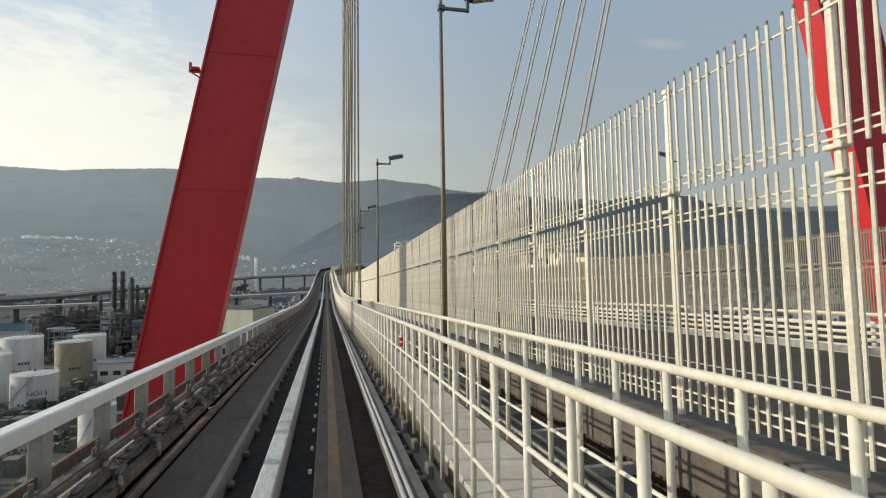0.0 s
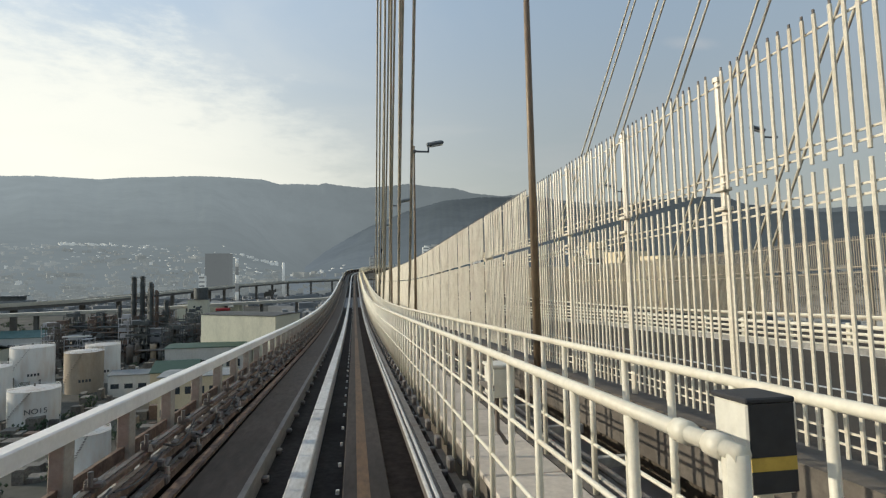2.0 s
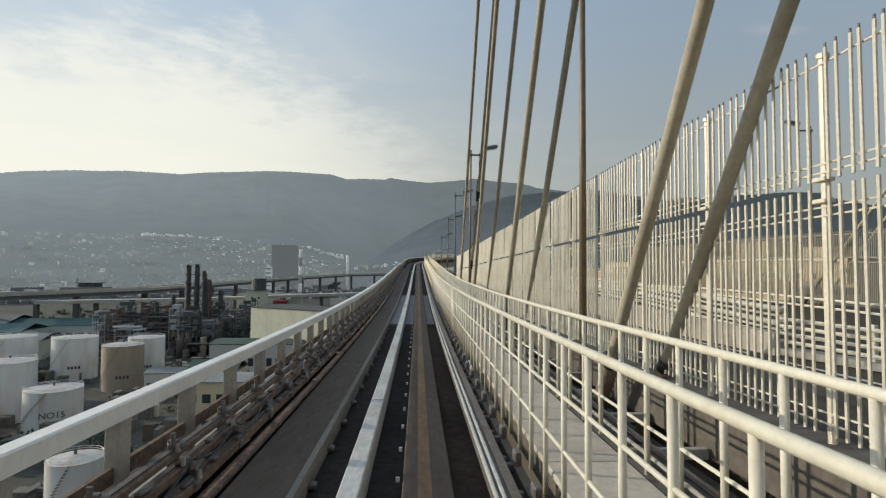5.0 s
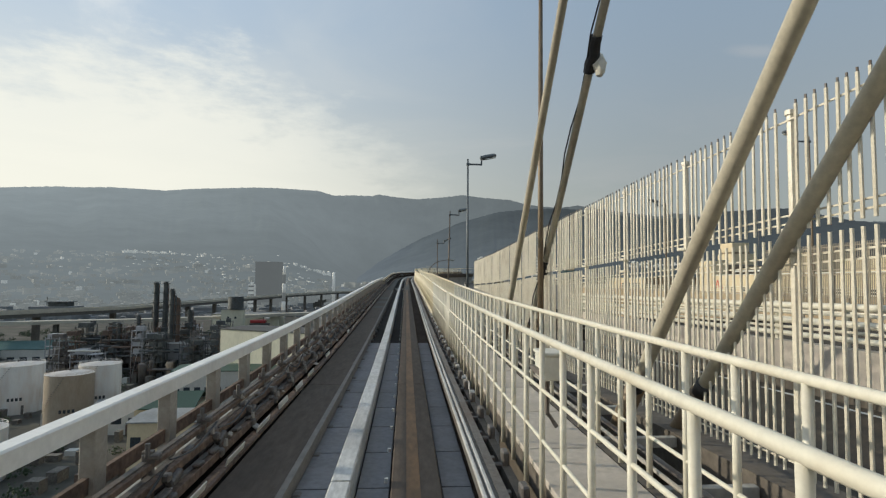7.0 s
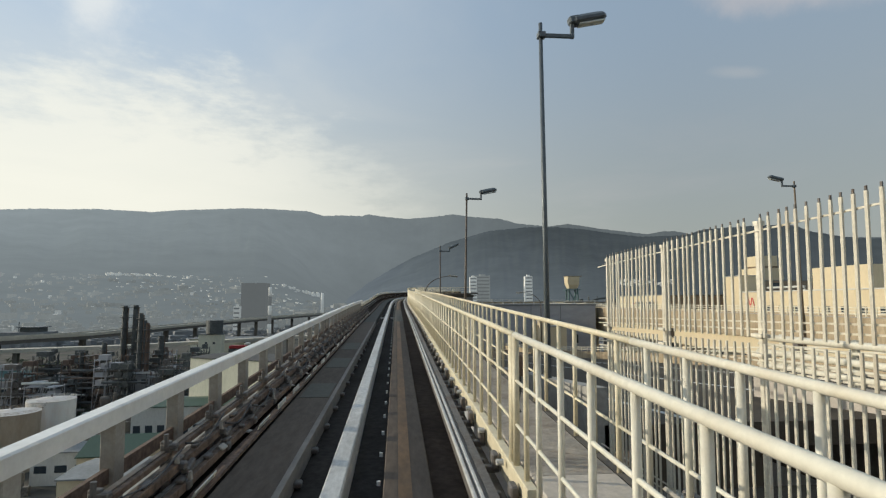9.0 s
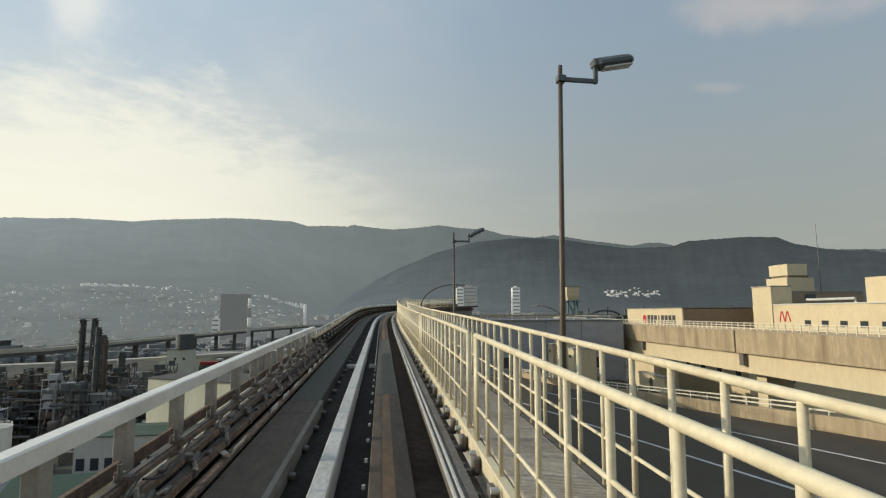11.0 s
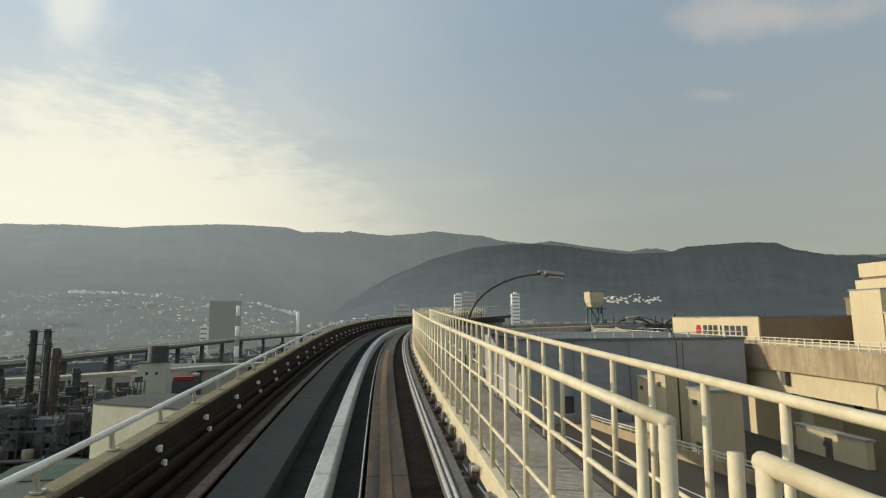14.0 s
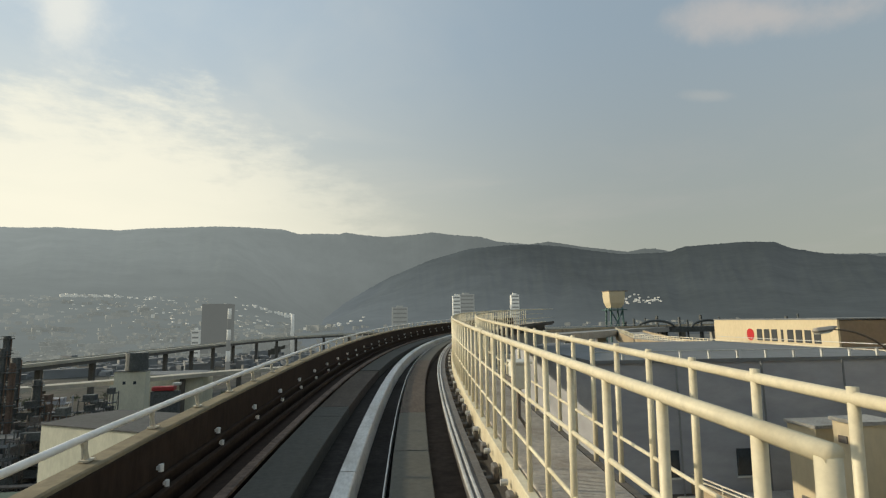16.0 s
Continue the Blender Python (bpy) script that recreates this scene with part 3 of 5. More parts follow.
for s in np.arange(-9, 296, panel_len):
    if s < SWITCH:
        piece("panel", pan, walkway, place(s, 2.18, FLOOR_TOP - .04))
        piece("cross_bearer", gap_bracket, walkway, place(s, 3.55, .12))
    else:
        piece("grating", grating, walkway, place(s, 2.18, FLOOR_TOP - .035 + lift(s)[1]), "ribbed steel walkway plate")
part("pipe", swept(ring_section(3.15, .3, .03, 8), -12, SWITCH), POST_GREY, walkway)
part("pipe", swept(ring_section(3.4, .26, .05, 8), -12, SWITCH), DULL, walkway)
part("edge_beam", swept(rect(1.5, 1.63, .0, .34, .01), SWITCH, END, 3.0, lift), CREAM_OLD, walkway, "cream-painted edge beam")
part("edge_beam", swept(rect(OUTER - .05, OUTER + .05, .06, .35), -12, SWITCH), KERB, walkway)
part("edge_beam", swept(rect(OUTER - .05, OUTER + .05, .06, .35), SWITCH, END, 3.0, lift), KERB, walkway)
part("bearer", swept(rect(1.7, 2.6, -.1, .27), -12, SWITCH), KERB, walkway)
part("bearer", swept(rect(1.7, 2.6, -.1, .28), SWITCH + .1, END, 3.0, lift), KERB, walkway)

near_rail = tagged(new("walkway_railing"), "cream-painted steel lattice railing of the walkway", "railing")
joints = (-10, 35.1, 78, 105.3, 128.8, 140.6, 167.7, 180.1, 199.6, 224.75, END)


def rail_shift(s):
    return (0.0, float(np.interp(s, (190, 208, 225), (0, .05, .12))))


CLOSE = 140.6         # the one joint whose ends all but meet
for a, b in zip(joints, joints[1:]):
    for z, r in ((2.02, .043), (1.43, .022), (.86, .022)):
        part("top_rail" if z > 2 else "rung", swept(ring_section(1.57, z, r, 10), a, b - (.1 if b == CLOSE else .7), 2.0, rail_shift if z > 2 else lift), CREAM if a < SWITCH else CREAM_OLD, near_rail, "", True)
tall_post = mesh_of("post", tube([(0, 0, 0), (0, 0, 1.92)], .034, 10), CREAM, True)
short_post = mesh_of("post", tube([(0, 0, 0), (0, 0, 1.68)], .034, 10), CREAM_OLD, True)
for s in [*np.arange(-9.1, SWITCH, .82), *np.arange(SWITCH + .3, 289, .87)]:
    if s < SWITCH:
        piece("post", tall_post, near_rail, place(s, 1.57, .1))
    else:
        piece("post", short_post, near_rail, place(s, 1.57, .33) @ Matrix.Diagonal((1, 1, 1 + rail_shift(s)[1] / 1.68, 1)))
for a in joints[1:-1]:
    for d in (-.14 if a == CLOSE else -.74, .03):
        piece("end_post", tall_post if a < SWITCH else short_post, near_rail, place(a + d, 1.57, .1 if a < SWITCH else .33) @ Matrix.Diagonal((1.35, 1.35, 1 + rail_shift(a)[1] / 1.68, 1)))

far_rail = tagged(new("outer_railing"), "cream-painted outer tube railing of the walkway", "railing")
for z, r in ((2.02, .043), (.92, .022)):
    name = "top_rail" if z > 1.7 else "rung"
    part(name, swept(ring_section(OUTER, z, r, 10), -10, SWITCH, 2.0), CREAM, far_rail, "", True)
    part(name, swept(ring_section(OUTER, z, r, 10), SWITCH, 188.1, 2.0), CREAM_OLD, far_rail, "", True)
    part(name, swept(ring_section(OUTER, z - .01, r, 10), 188.25, END, 2.0, lambda s: (0, .7 * rail_shift(s)[1])), CREAM_OLD, far_rail, "", True)
warm_post = mesh_of("post", tube([(0, 0, 0), (0, 0, 1.69)], .035, 12), CREAM_OLD, True)
flat_post = mesh_of("post", tube([(0, 0, 0), (0, 0, 1.69)], .035, 12), CREAM, True)
for s in [*np.arange(-9.2, 187.9, .82), *np.arange(188.3, 289, .92)]:
    piece("post", flat_post if s < SWITCH else warm_post, far_rail, place(s, OUTER, .33) @ Matrix.Diagonal((1, 1, 1 + .7 * rail_shift(s)[1], 1)))
union = mesh_of("union", tube([(0, -.07, 0), (0, .07, 0)], .066, 10), CREAM_OLD, True)
for s in (175.2, 189.0, 208.4, 233.5):
    piece("union", union, near_rail, place(s, 1.57, 2.02 + rail_shift(s)[1]), "pipe union collar")

# hazard-striped post on the railing
hz = thing("marker_post", "cream post carrying a black box with a yellow stripe", "marker", place(35.7, 2.12, -.02))
part("body", box((0, 0, 1.1), (.1, .1, 1.6), .01), CREAM, hz)
part("box", box((0, .02, 1.9), (.27, .26, .46), .012), BOX_PAINT, hz, "small cream box")
for z0, z1, m, label in ((1.68, 1.79, BLACK, "black panel"), (1.79, 1.86, YELLOW, "dull yellow stripe"), (1.86, 2.13, BLACK, "black panel")):
    part("stripe", box((.004, -.113, (z0 + z1) / 2), (.262, .006, z1 - z0 - .002)), m, hz, label)
part("cap", box((0, .02, 2.145), (.29, .28, .03), .008), BLACK, hz)
part("bracket", box((.1, .12, 1.74), (.2, .05, .05), .008), CREAM, hz)
clamp = mesh_of("clamp", tube([(0, -.05, 0), (0, .05, 0)], .058, 10), CREAM, True)
for s in (35.25, 35.5):
    piece("clamp", clamp, near_rail, place(s, 1.57, 2.02))

# small equipment boxes on the railing
def junction_box(s, tall):
    ob = thing("junction_box", "weathered cream steel junction box mounted on the railing", "box", place(s, 1.78, 1.62), "boxes on the railing")
    part("casing", box((0, 0, 0), (.26, .42, tall), .02), BOX_PAINT, ob)
    part("lid", box((0, 0, tall / 2 + .02), (.30, .46, .04), .01), BOX_PAINT, ob)
    part("conduit", tube([(0, .1, -tall / 2), (0, .1, -tall / 2 - .45), (.12, .1, -tall / 2 - .62)], .03, 6), DULL, ob)
    part("mount", box((-.15, 0, -.05), (.06, .5, .06)), DULL, ob)
for s, h in ((39.7, .36), (48.1, .34), (67.4, .30), (77.0, .36), (106.4, .34), (115.2, .3), (133.5, .36), (194.2, .36), (231.0, .36)):
    junction_box(s, h)
for z in (1.5, 1.62):
    part("tape_band", tube([along(11.4, 1.57, z), along(11.4, 1.57, z + .08)], .042, 8), RED_PAINT, near_rail, "red tape band on a post")


signal_box = thing("signal_box", "weathered cream signal box hung on the railing with conduits below", "box", place(176.0, 1.8, 1.62))
part("casing", box((0, 0, 0), (.3, .46, .6), .02), BOX_PAINT, signal_box)
part("lid", box((0, 0, .32), (.34, .5, .04), .01), BOX_PAINT, signal_box)
part("hinge", tube([(-.16, -.24, -.24), (-.16, -.24, .26)], .02, 6), DULL, signal_box)
part("lower_casing", box((-.04, .04, -.58), (.22, .36, .44), .03), POST_PALE, signal_box, "dull lower casing")
for yy, reach in ((-.14, .5), (.02, .62), (.16, .56)):
    part("conduit", tube([(-.1, yy, -.28), (-.17, yy, -.36), (-.13, yy + .05, -.36 - reach * .6), (-.02, yy, -.36 - reach)], .022, 6), DULL, signal_box, "", True)
for yy in (-.2, .2):
    part("hanger", tube([(-.22, yy, .34), (-.22, yy, -.3), (-.1, yy, -.34)], .018, 6), STEEL, signal_box, "", True)


def line_device(s):
    ob = thing("line_device", "small dark brown device clamped inside the railing", "device", place(s, 1.74, 1.55), "devices on the railing")
    part("casing", box((0, 0, 0), (.16, .2, .3), .025), RUSTY, ob)
    part("clamp", box((-.1, 0, .1), (.1, .26, .05), .01), DULL, ob)
    part("cable", tube([(0, 0, -.15), (.02, .05, -.35), (-.03, .02, -.55), (.0, -.03, -.66)], .025, 6), BLACK, ob)


for s in (53.5, 97.3, 141.0, 184.4):
    line_device(s)
long_box = thing("cable_cabinet", "long cream steel cable cabinet beside the railing", "cabinet", place(214.3, 1.85, 1.1))
part("body", box((0, 0, 0), (.34, 1.3, .34), .02), BOX_PAINT, long_box)
part("lid", box((0, 0, .19), (.4, 1.36, .04), .01), BOX_PAINT, long_box)
# ---- the road beside the guideway: deck, kerb, security fence, far barrier ----
ROAD = ((-40, 0), (60, 0), (85, -.1), (100, -.25), (112, -.55), (127, -1.2), (137, -1.8), (145, -2.2), (165, -4.2), (190, -6.8), (215, -8.6), (300, -13.0))


def road_drop(s):
    return float(np.interp(s, *zip(*ROAD)))


def on_road(s):
    return (0.0, road_drop(s))


SPLIT = 100.0         # from here the through lanes keep their height and the slip lane goes down
UPPER = ((-40, 0), (60, 0), (85, -.1), (100, -.2), (115, -.1), (121, -.12), (130, -.45), (141, -.9), (152, -1.3), (175, -3.9))


def upper_drop(s):
    return float(np.interp(s, *zip(*UPPER)))


def on_upper(s):
    return (0.0, upper_drop(s))


def barrier_shift(s):
    """The barrier closes in over the lane that ends before the split."""
    return (float(np.interp(s, (72, 100), (0, -6.5))), upper_drop(s) + float(np.interp(s, (92, 112), (0, .6))))


road = tagged(new("road"), "dark asphalt bridge road with faded lane markings", kind="structure")
part("carriageway", swept(rect(4.95, 34.2, -.5, .1), -40, SPLIT, 4, on_road), ASPHALT, road)
part("slip_lane", swept(rect(4.95, 12.85, -.5, .1), SPLIT, 146, 4, on_road), ASPHALT, road)
part("carriageway", swept(rect(13.3, 34.2, -.5, .1), SPLIT, 152, 4, on_upper), ASPHALT, road)
# pale edge wall over dark lower wall: sun and shade put into their colours
part("split_wall", swept(rect(12.85, 13.3, -.4, .86), SPLIT, 152, 4, on_upper), DECK_PLATE, road, "sunlit concrete edge wall between the slip lane and the through lanes")
part("lower_wall", swept(rect(13.0, 13.3, -2.2, -.4), SPLIT, 152, 4, on_upper), KERB, road, "lower wall coloured dark for the shade below the edge")
for x, e in ((6.4, 146), (12.2, 146), (19.2, 72)):
    part("lane_line", swept(rect(x, x + .16, .1, .108), -40, e, 4, on_road), MARK, road)
part("road_girder", swept(rect(5.5, 33.4, -3.2, -.5), -40, SPLIT, 4, on_road), BLUE_GREY, road)
part("road_girder", swept(rect(5.5, 12.8, -3.2, -.5), SPLIT, 146, 4, on_road), BLUE_GREY, road)
part("road_girder", swept(rect(13.4, 33.4, -3.2, -.5), SPLIT, 152, 4, on_upper), BLUE_GREY, road)
kerb = part("kerb", swept(rect(4.35, 4.95, .2, .98), -40, 146, 4, on_road), KERB, road)

PITCH, F0, F1 = 2.52, -8.7, 145.5
fence = tagged(new("security_fence"), "tall two-tier fence of cream-painted vertical steel bars", "fence")
fp = tube([(0, 0, 0), (0, 0, 4.62)], .05, 8)
tube_in(fp, [(0, 0, 4.62), (0, 0, 4.68)], .07, 8)
for z in (2.95, 3.2):
    box_in(fp, (-.03, 0, z), (.14, .2, .05), None, .008)
fence_post = mesh_of("post", fp, FENCE)
for k in range(int((F1 - F0) / PITCH) + 1):
    s = F0 + k * PITCH
    piece("post", fence_post, fence, place(s, 4.7, .78 + road_drop(s)))
RAILS = (1.20, 1.32, 3.56, 3.66, 4.06, 4.16, 5.33)
for z in RAILS:
    part("rail", swept(rect(4.645, 4.66, z - .011, z + .011), F0, F1, 2.52, on_road), FENCE, fence)


def bar_mesh(z0, z1):
    bm = tube([(0, 0, z0), (0, 0, z1)], BAR_R, 6)
    return tube_in(bm, [(0, 0, z1), (0, 0, z1 + .065)], BAR_R * .7, 6)


BAR_R = .0215
HEX = tuple((math.cos(math.pi * j / 3), math.sin(math.pi * j / 3)) for j in range(6))
HEX_FACES = tuple((j, (j + 1) % 6, (j + 1) % 6 + 6, j + 6) for j in range(6)) + (tuple(range(6, 12)),)
LOW, HIGH = (1.08, 3.82), (3.96, 5.42)
low_bar, high_bar = mesh_of("bar", bar_mesh(*LOW), FENCE), mesh_of("bar", bar_mesh(*HIGH), FENCE)
verts, faces, tip_v, tip_f = [], [], [], []
CUBE = ((3, 2, 1, 0), (4, 5, 6, 7), (0, 1, 5, 4), (1, 2, 6, 5), (2, 3, 7, 6), (3, 0, 4, 7))


def bar_into(vs, fs, m, z0, z1, w):
    n = len(vs)
    for z in (z0, z1):
        vs.extend(tuple(m @ Vector((x * w, y * w, z))) for x, y in HEX)
    fs.extend([tuple(n + i for i in f) for f in HEX_FACES])


random.seed(7)
for k in range(int((F1 - F0) / PITCH)):
    for j in range(1, 16):
        s = F0 + k * PITCH + j * PITCH / 16
        lean = Matrix.Rotation(random.uniform(-.006, .006), 4, "X")
        m = place(s, 4.62, road_drop(s)) @ lean
        if 9 < s < 33.9:
            piece("bar", low_bar, fence, m)
            piece("bar", high_bar, fence, m)
        else:
            bar_into(verts, faces, m, LOW[0], LOW[1] + .06, BAR_R)
            bar_into(verts, faces, m, HIGH[0], HIGH[1] + .06, BAR_R)
            bar_into(tip_v, tip_f, m, HIGH[1] + .06, HIGH[1] + .11, .014)
me = bpy.data.meshes.new("bar_rest")
me.from_pydata(verts, [], faces)
me.materials.append(FENCE)
tagged(piece("bar_rest", me, fence, Matrix.Identity(4)), kind="stuff")
me = bpy.data.meshes.new("bar_tip")
me.from_pydata(tip_v, [], tip_f)
me.materials.append(DULL)
tagged(piece("bar_tip", me, fence, Matrix.Identity(4), "dark bar tips"), kind="stuff")

# barrier and second fence on the far edge of the road
barrier = tagged(new("road_barrier"), "cream pipe guard rails along the far edge of the road", "barrier")
for z in (.35, .62, .88, 1.14):
    part("pipe", swept(ring_section(19.6, z, .07, 6), -10, SPLIT, 4, barrier_shift), CREAM, barrier)
bpost = mesh_of("post", box((0, 0, .6), (.14, .2, 1.2), .02), CREAM)
tall_bpost = mesh_of("post", box((0, 0, .75), (.12, .2, 1.5), .02), CREAM)
for s in np.arange(-8, 152, 3.0):
    dx, dz = barrier_shift(s)
    piece("post", bpost if s < SPLIT else tall_bpost, barrier, place(s, 19.75 + dx, .1 + dz))
for z, thick in ((.5, .09), (.72, .05), (.95, .11), (1.22, .05), (1.46, .11)):
    part("pipe", swept(ring_section(19.6, z, thick, 8), SPLIT, 152, 4, barrier_shift), CREAM, barrier, "thick cream pipe", True)
for z in (.55, 1.0):
    part("pipe", swept(ring_section(22.6, z + .4, .07, 6), -10, 152, 4, on_upper), CREAM, barrier)
part("plinth", swept(rect(19.4, 20.1, .1, .34), -10, SPLIT, 4, lambda s: (barrier_shift(s)[0], upper_drop(s))), CONCRETE, barrier)
# same make as the near fence, in a darker tone
far_fence = tagged(new("far_fence"), "cream barred fence on the far side of the road", "fence")
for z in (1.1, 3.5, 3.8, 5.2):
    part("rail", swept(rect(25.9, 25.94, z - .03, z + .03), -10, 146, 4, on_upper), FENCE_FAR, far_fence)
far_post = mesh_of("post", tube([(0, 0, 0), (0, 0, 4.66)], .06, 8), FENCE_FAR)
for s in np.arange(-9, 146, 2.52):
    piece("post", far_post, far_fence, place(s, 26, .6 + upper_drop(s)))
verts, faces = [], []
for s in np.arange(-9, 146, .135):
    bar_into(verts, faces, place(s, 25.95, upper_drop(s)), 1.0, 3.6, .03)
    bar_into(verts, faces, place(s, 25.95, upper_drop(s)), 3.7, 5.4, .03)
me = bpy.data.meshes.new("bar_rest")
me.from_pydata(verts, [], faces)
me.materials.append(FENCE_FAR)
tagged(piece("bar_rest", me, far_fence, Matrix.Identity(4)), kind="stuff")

# ---- road lamps ----
def road_lamp(m, height, label, drop=0.0, paint=POLE, tip=12):
    ob = thing("street_lamp", label, "street lamp", m, "street lamps on the bridge")
    part("pole", tube([(0, 0, 0), (0, 0, height * .5), (0, 0, height)], .105, 10, .065), paint, ob, "", True)
    part("base_plate", box((0, 0, .02), (.4, .4, .04), .01), DULL, ob)
    arm = box((.55, 0, height - .42 - drop), (1.1, .09, .13), .01)
    box_in(arm, (1.08, 0, height - .24 - drop), (.12, .12, .5), None, .01)
    box_in(arm, (.02, 0, height - .42 - drop), (.26, .26, .2), None, .02)
    part("arm", arm, LAMP, ob)
    hd = bmesh.new()
    tilt = Matrix.Translation((1.6, 0, height + .2 - drop)) @ Matrix.Rotation(radians(-tip), 4, "Y")
    box_in(hd, (.06, 0, 0), (1.2, .44, .32), tilt, .11)
    box_in(hd, (-.44, 0, .04), (.4, .32, .26), tilt, .05)
    box_in(hd, (.1, 0, .15), (.7, .2, .08), tilt, .03)
    head = part("head", hd, LAMP, ob, "dark streamlined lamp head")
    part("lens", box((.12, 0, -.15), (.9, .3, .06), .01, tilt), LENS, head, "pale frosted lens")
    return ob


LAMPS = ((19.4, 4.3, 13.5), (45.3, 4.25, 13.5), (72.3, 4.44, 13.3), (94.8, 4.25, 12.5), (125.6, 4.3, 13.0))
for s, x, h in LAMPS:
    m = Matrix.Translation(along(s, x, .5 + road_drop(s))) @ place(s).to_3x3().to_4x4()
    road_lamp(m, h, "tall brown-stained street lamp behind the outer railing")
for s, x, top, foot_z in ((150.1, 4.75, 11.4, -5.0), (172.6, 4.9, 9.5, -6.7), (195.2, 5.0, 7.3, -8.6)):
    p = along(s, x)
    lean = Matrix.Rotation(radians(1.2 if 170 < s < 180 else 0), 4, "Y")
    road_lamp(Matrix.Translation((p.x, p.y, foot_z)) @ lean, p.z + top - foot_z, "tall grey street lamp rising from the lower road", .22 if s > 190 else 0.0, POLE_DARK if s > 170 else LAMP, 26 if s > 190 else 12)
for s in (45.3, 70.5, 95.4, 124.7, 150, 174.6):
    m = Matrix.Translation(along(s, 33.0, .5 + upper_drop(s))) @ Matrix.Rotation(math.pi, 4, "Z")
    road_lamp(m, 14.6, "street lamp on the far side of the road")


def curved_lamp(m, label, tall):
    """A slim pole, straight for tall metres, then bent over."""
    ob = thing("curved_street_lamp", label, "street lamp", m)
    pts = [(0, 0, 0), (0, 0, tall)] + [(4.5 * (1 - math.cos(a)), 0, tall + 2.85 * math.sin(a)) for a in np.linspace(.15, 1.5, 9)]
    part("pole", tube(pts, .10, 10, .05), POLE_DARK, ob, "slim rusty curved pole", True)
    hd = bmesh.new()
    tilt = Matrix.Translation((4.95, 0, tall + 2.86)) @ Matrix.Rotation(radians(6), 4, "Y")
    box_in(hd, (0, 0, -.04), (1.35, .5, .34), tilt, .15)
    box_in(hd, (-.72, 0, .03), (.4, .2, .16), tilt, .05)
    head = part("head", hd, POST_GREY, ob, "grey rounded lamp head")
    part("lens", box((.1, 0, -.2), (.85, .34, .1), .03, tilt), LENS, head, "pale frosted lens")
    return ob


curved_lamp(Matrix.Translation((4.9, 226.0, -10.45)), "slim curved street lamp leaning out over the lower road", 10.98)
curved_lamp(Matrix.Translation((32.4, 252.8, -14.0)) @ Matrix.Rotation(math.pi, 4, "Z"), "slim curved street lamp beside the grey warehouse", 12.1)
curved_lamp(Matrix.Translation((13.0, 300, -14.45)), "slim curved street lamp further along the lower road", 12.4)

# ---- red tower and stay cables ----
TY = 35.9
tower = thing("bridge_tower", "tall red-painted steel tower of a cable-stayed bridge", "bridge tower")


def leg(parent, name, x_deck, lean, width, deep, base=-64, knee=36, label=""):
    def cx(h):
        return x_deck + lean * h
    bm = bmesh.new()
    rings = []
    for h in (base, -2, knee, 98):
        c = cx(h) if h <= knee else cx(knee) + lean * .05 * (h - knee)
        w = width * (1 if h <= knee else .8) / 2
        rings.append([bm.verts.new((c + a * w, TY + b * deep / 2, h)) for a, b in ((-1, -1), (1, -1), (1, 1), (-1, 1))])
    for a, b in zip(rings, rings[1:]):
        for j in range(4):
            bm.faces.new((a[j], a[(j + 1) % 4], b[(j + 1) % 4], b[j]))
    bm.faces.new(rings[0][::-1])
    bm.faces.new(rings[-1])
    body = part(name, bm, RED, parent, label)
    for side in (-1, 1):   # edge flanges and splice bands
        fl = bmesh.new()
        rings = []
        for h in (base, knee):
            c = cx(h) + side * (width / 2 + .02)
            rings.append([fl.verts.new((c + a * .06, TY - deep / 2 + b, h)) for a, b in ((-1, -.14), (1, -.14), (1, .12), (-1, .12))])
        for j in range(4):
            fl.faces.new((rings[0][j], rings[0][(j + 1) % 4], rings[1][(j + 1) % 4], rings[1][j]))
        fl.faces.new(rings[0][::-1])
        fl.faces.new(rings[1])
        part("edge_flange", fl, RED, body)
    for h in (-1.0, 7.5, 16.0, 25.0):
        part("splice_plate", box((cx(h), TY - deep / 2 - .015, h), (width * .98, .03, .5), .004), RED, body)
    return body


west = leg(tower, "west_leg", -8.28, .2, 4.1, 2.0)
east = leg(tower, "east_leg", 47.4, -.275, 5.6, 2.0)
part("cross_beam", box((17, TY, 40), (37, 2.6, 3.4), .05), RED, tower)
bk = box((-7.5, TY - .9, 14.5), (1.5, .12, .14), .02)
tube_in(bk, [(-7.2, TY - .9, 13.9), (-8.1, TY - .9, 14.45)], .05, 6)
tube_in(bk, [(-8.15, TY - .9, 14.5), (-8.15, TY - .9, 15.05)], .09, 8)
box_in(bk, (-7.85, TY - .9, 14.66), (.5, .4, .22), None, .05)
part("lamp_bracket", bk, RED_PAINT, west, "small red bracket with a signal lamp")


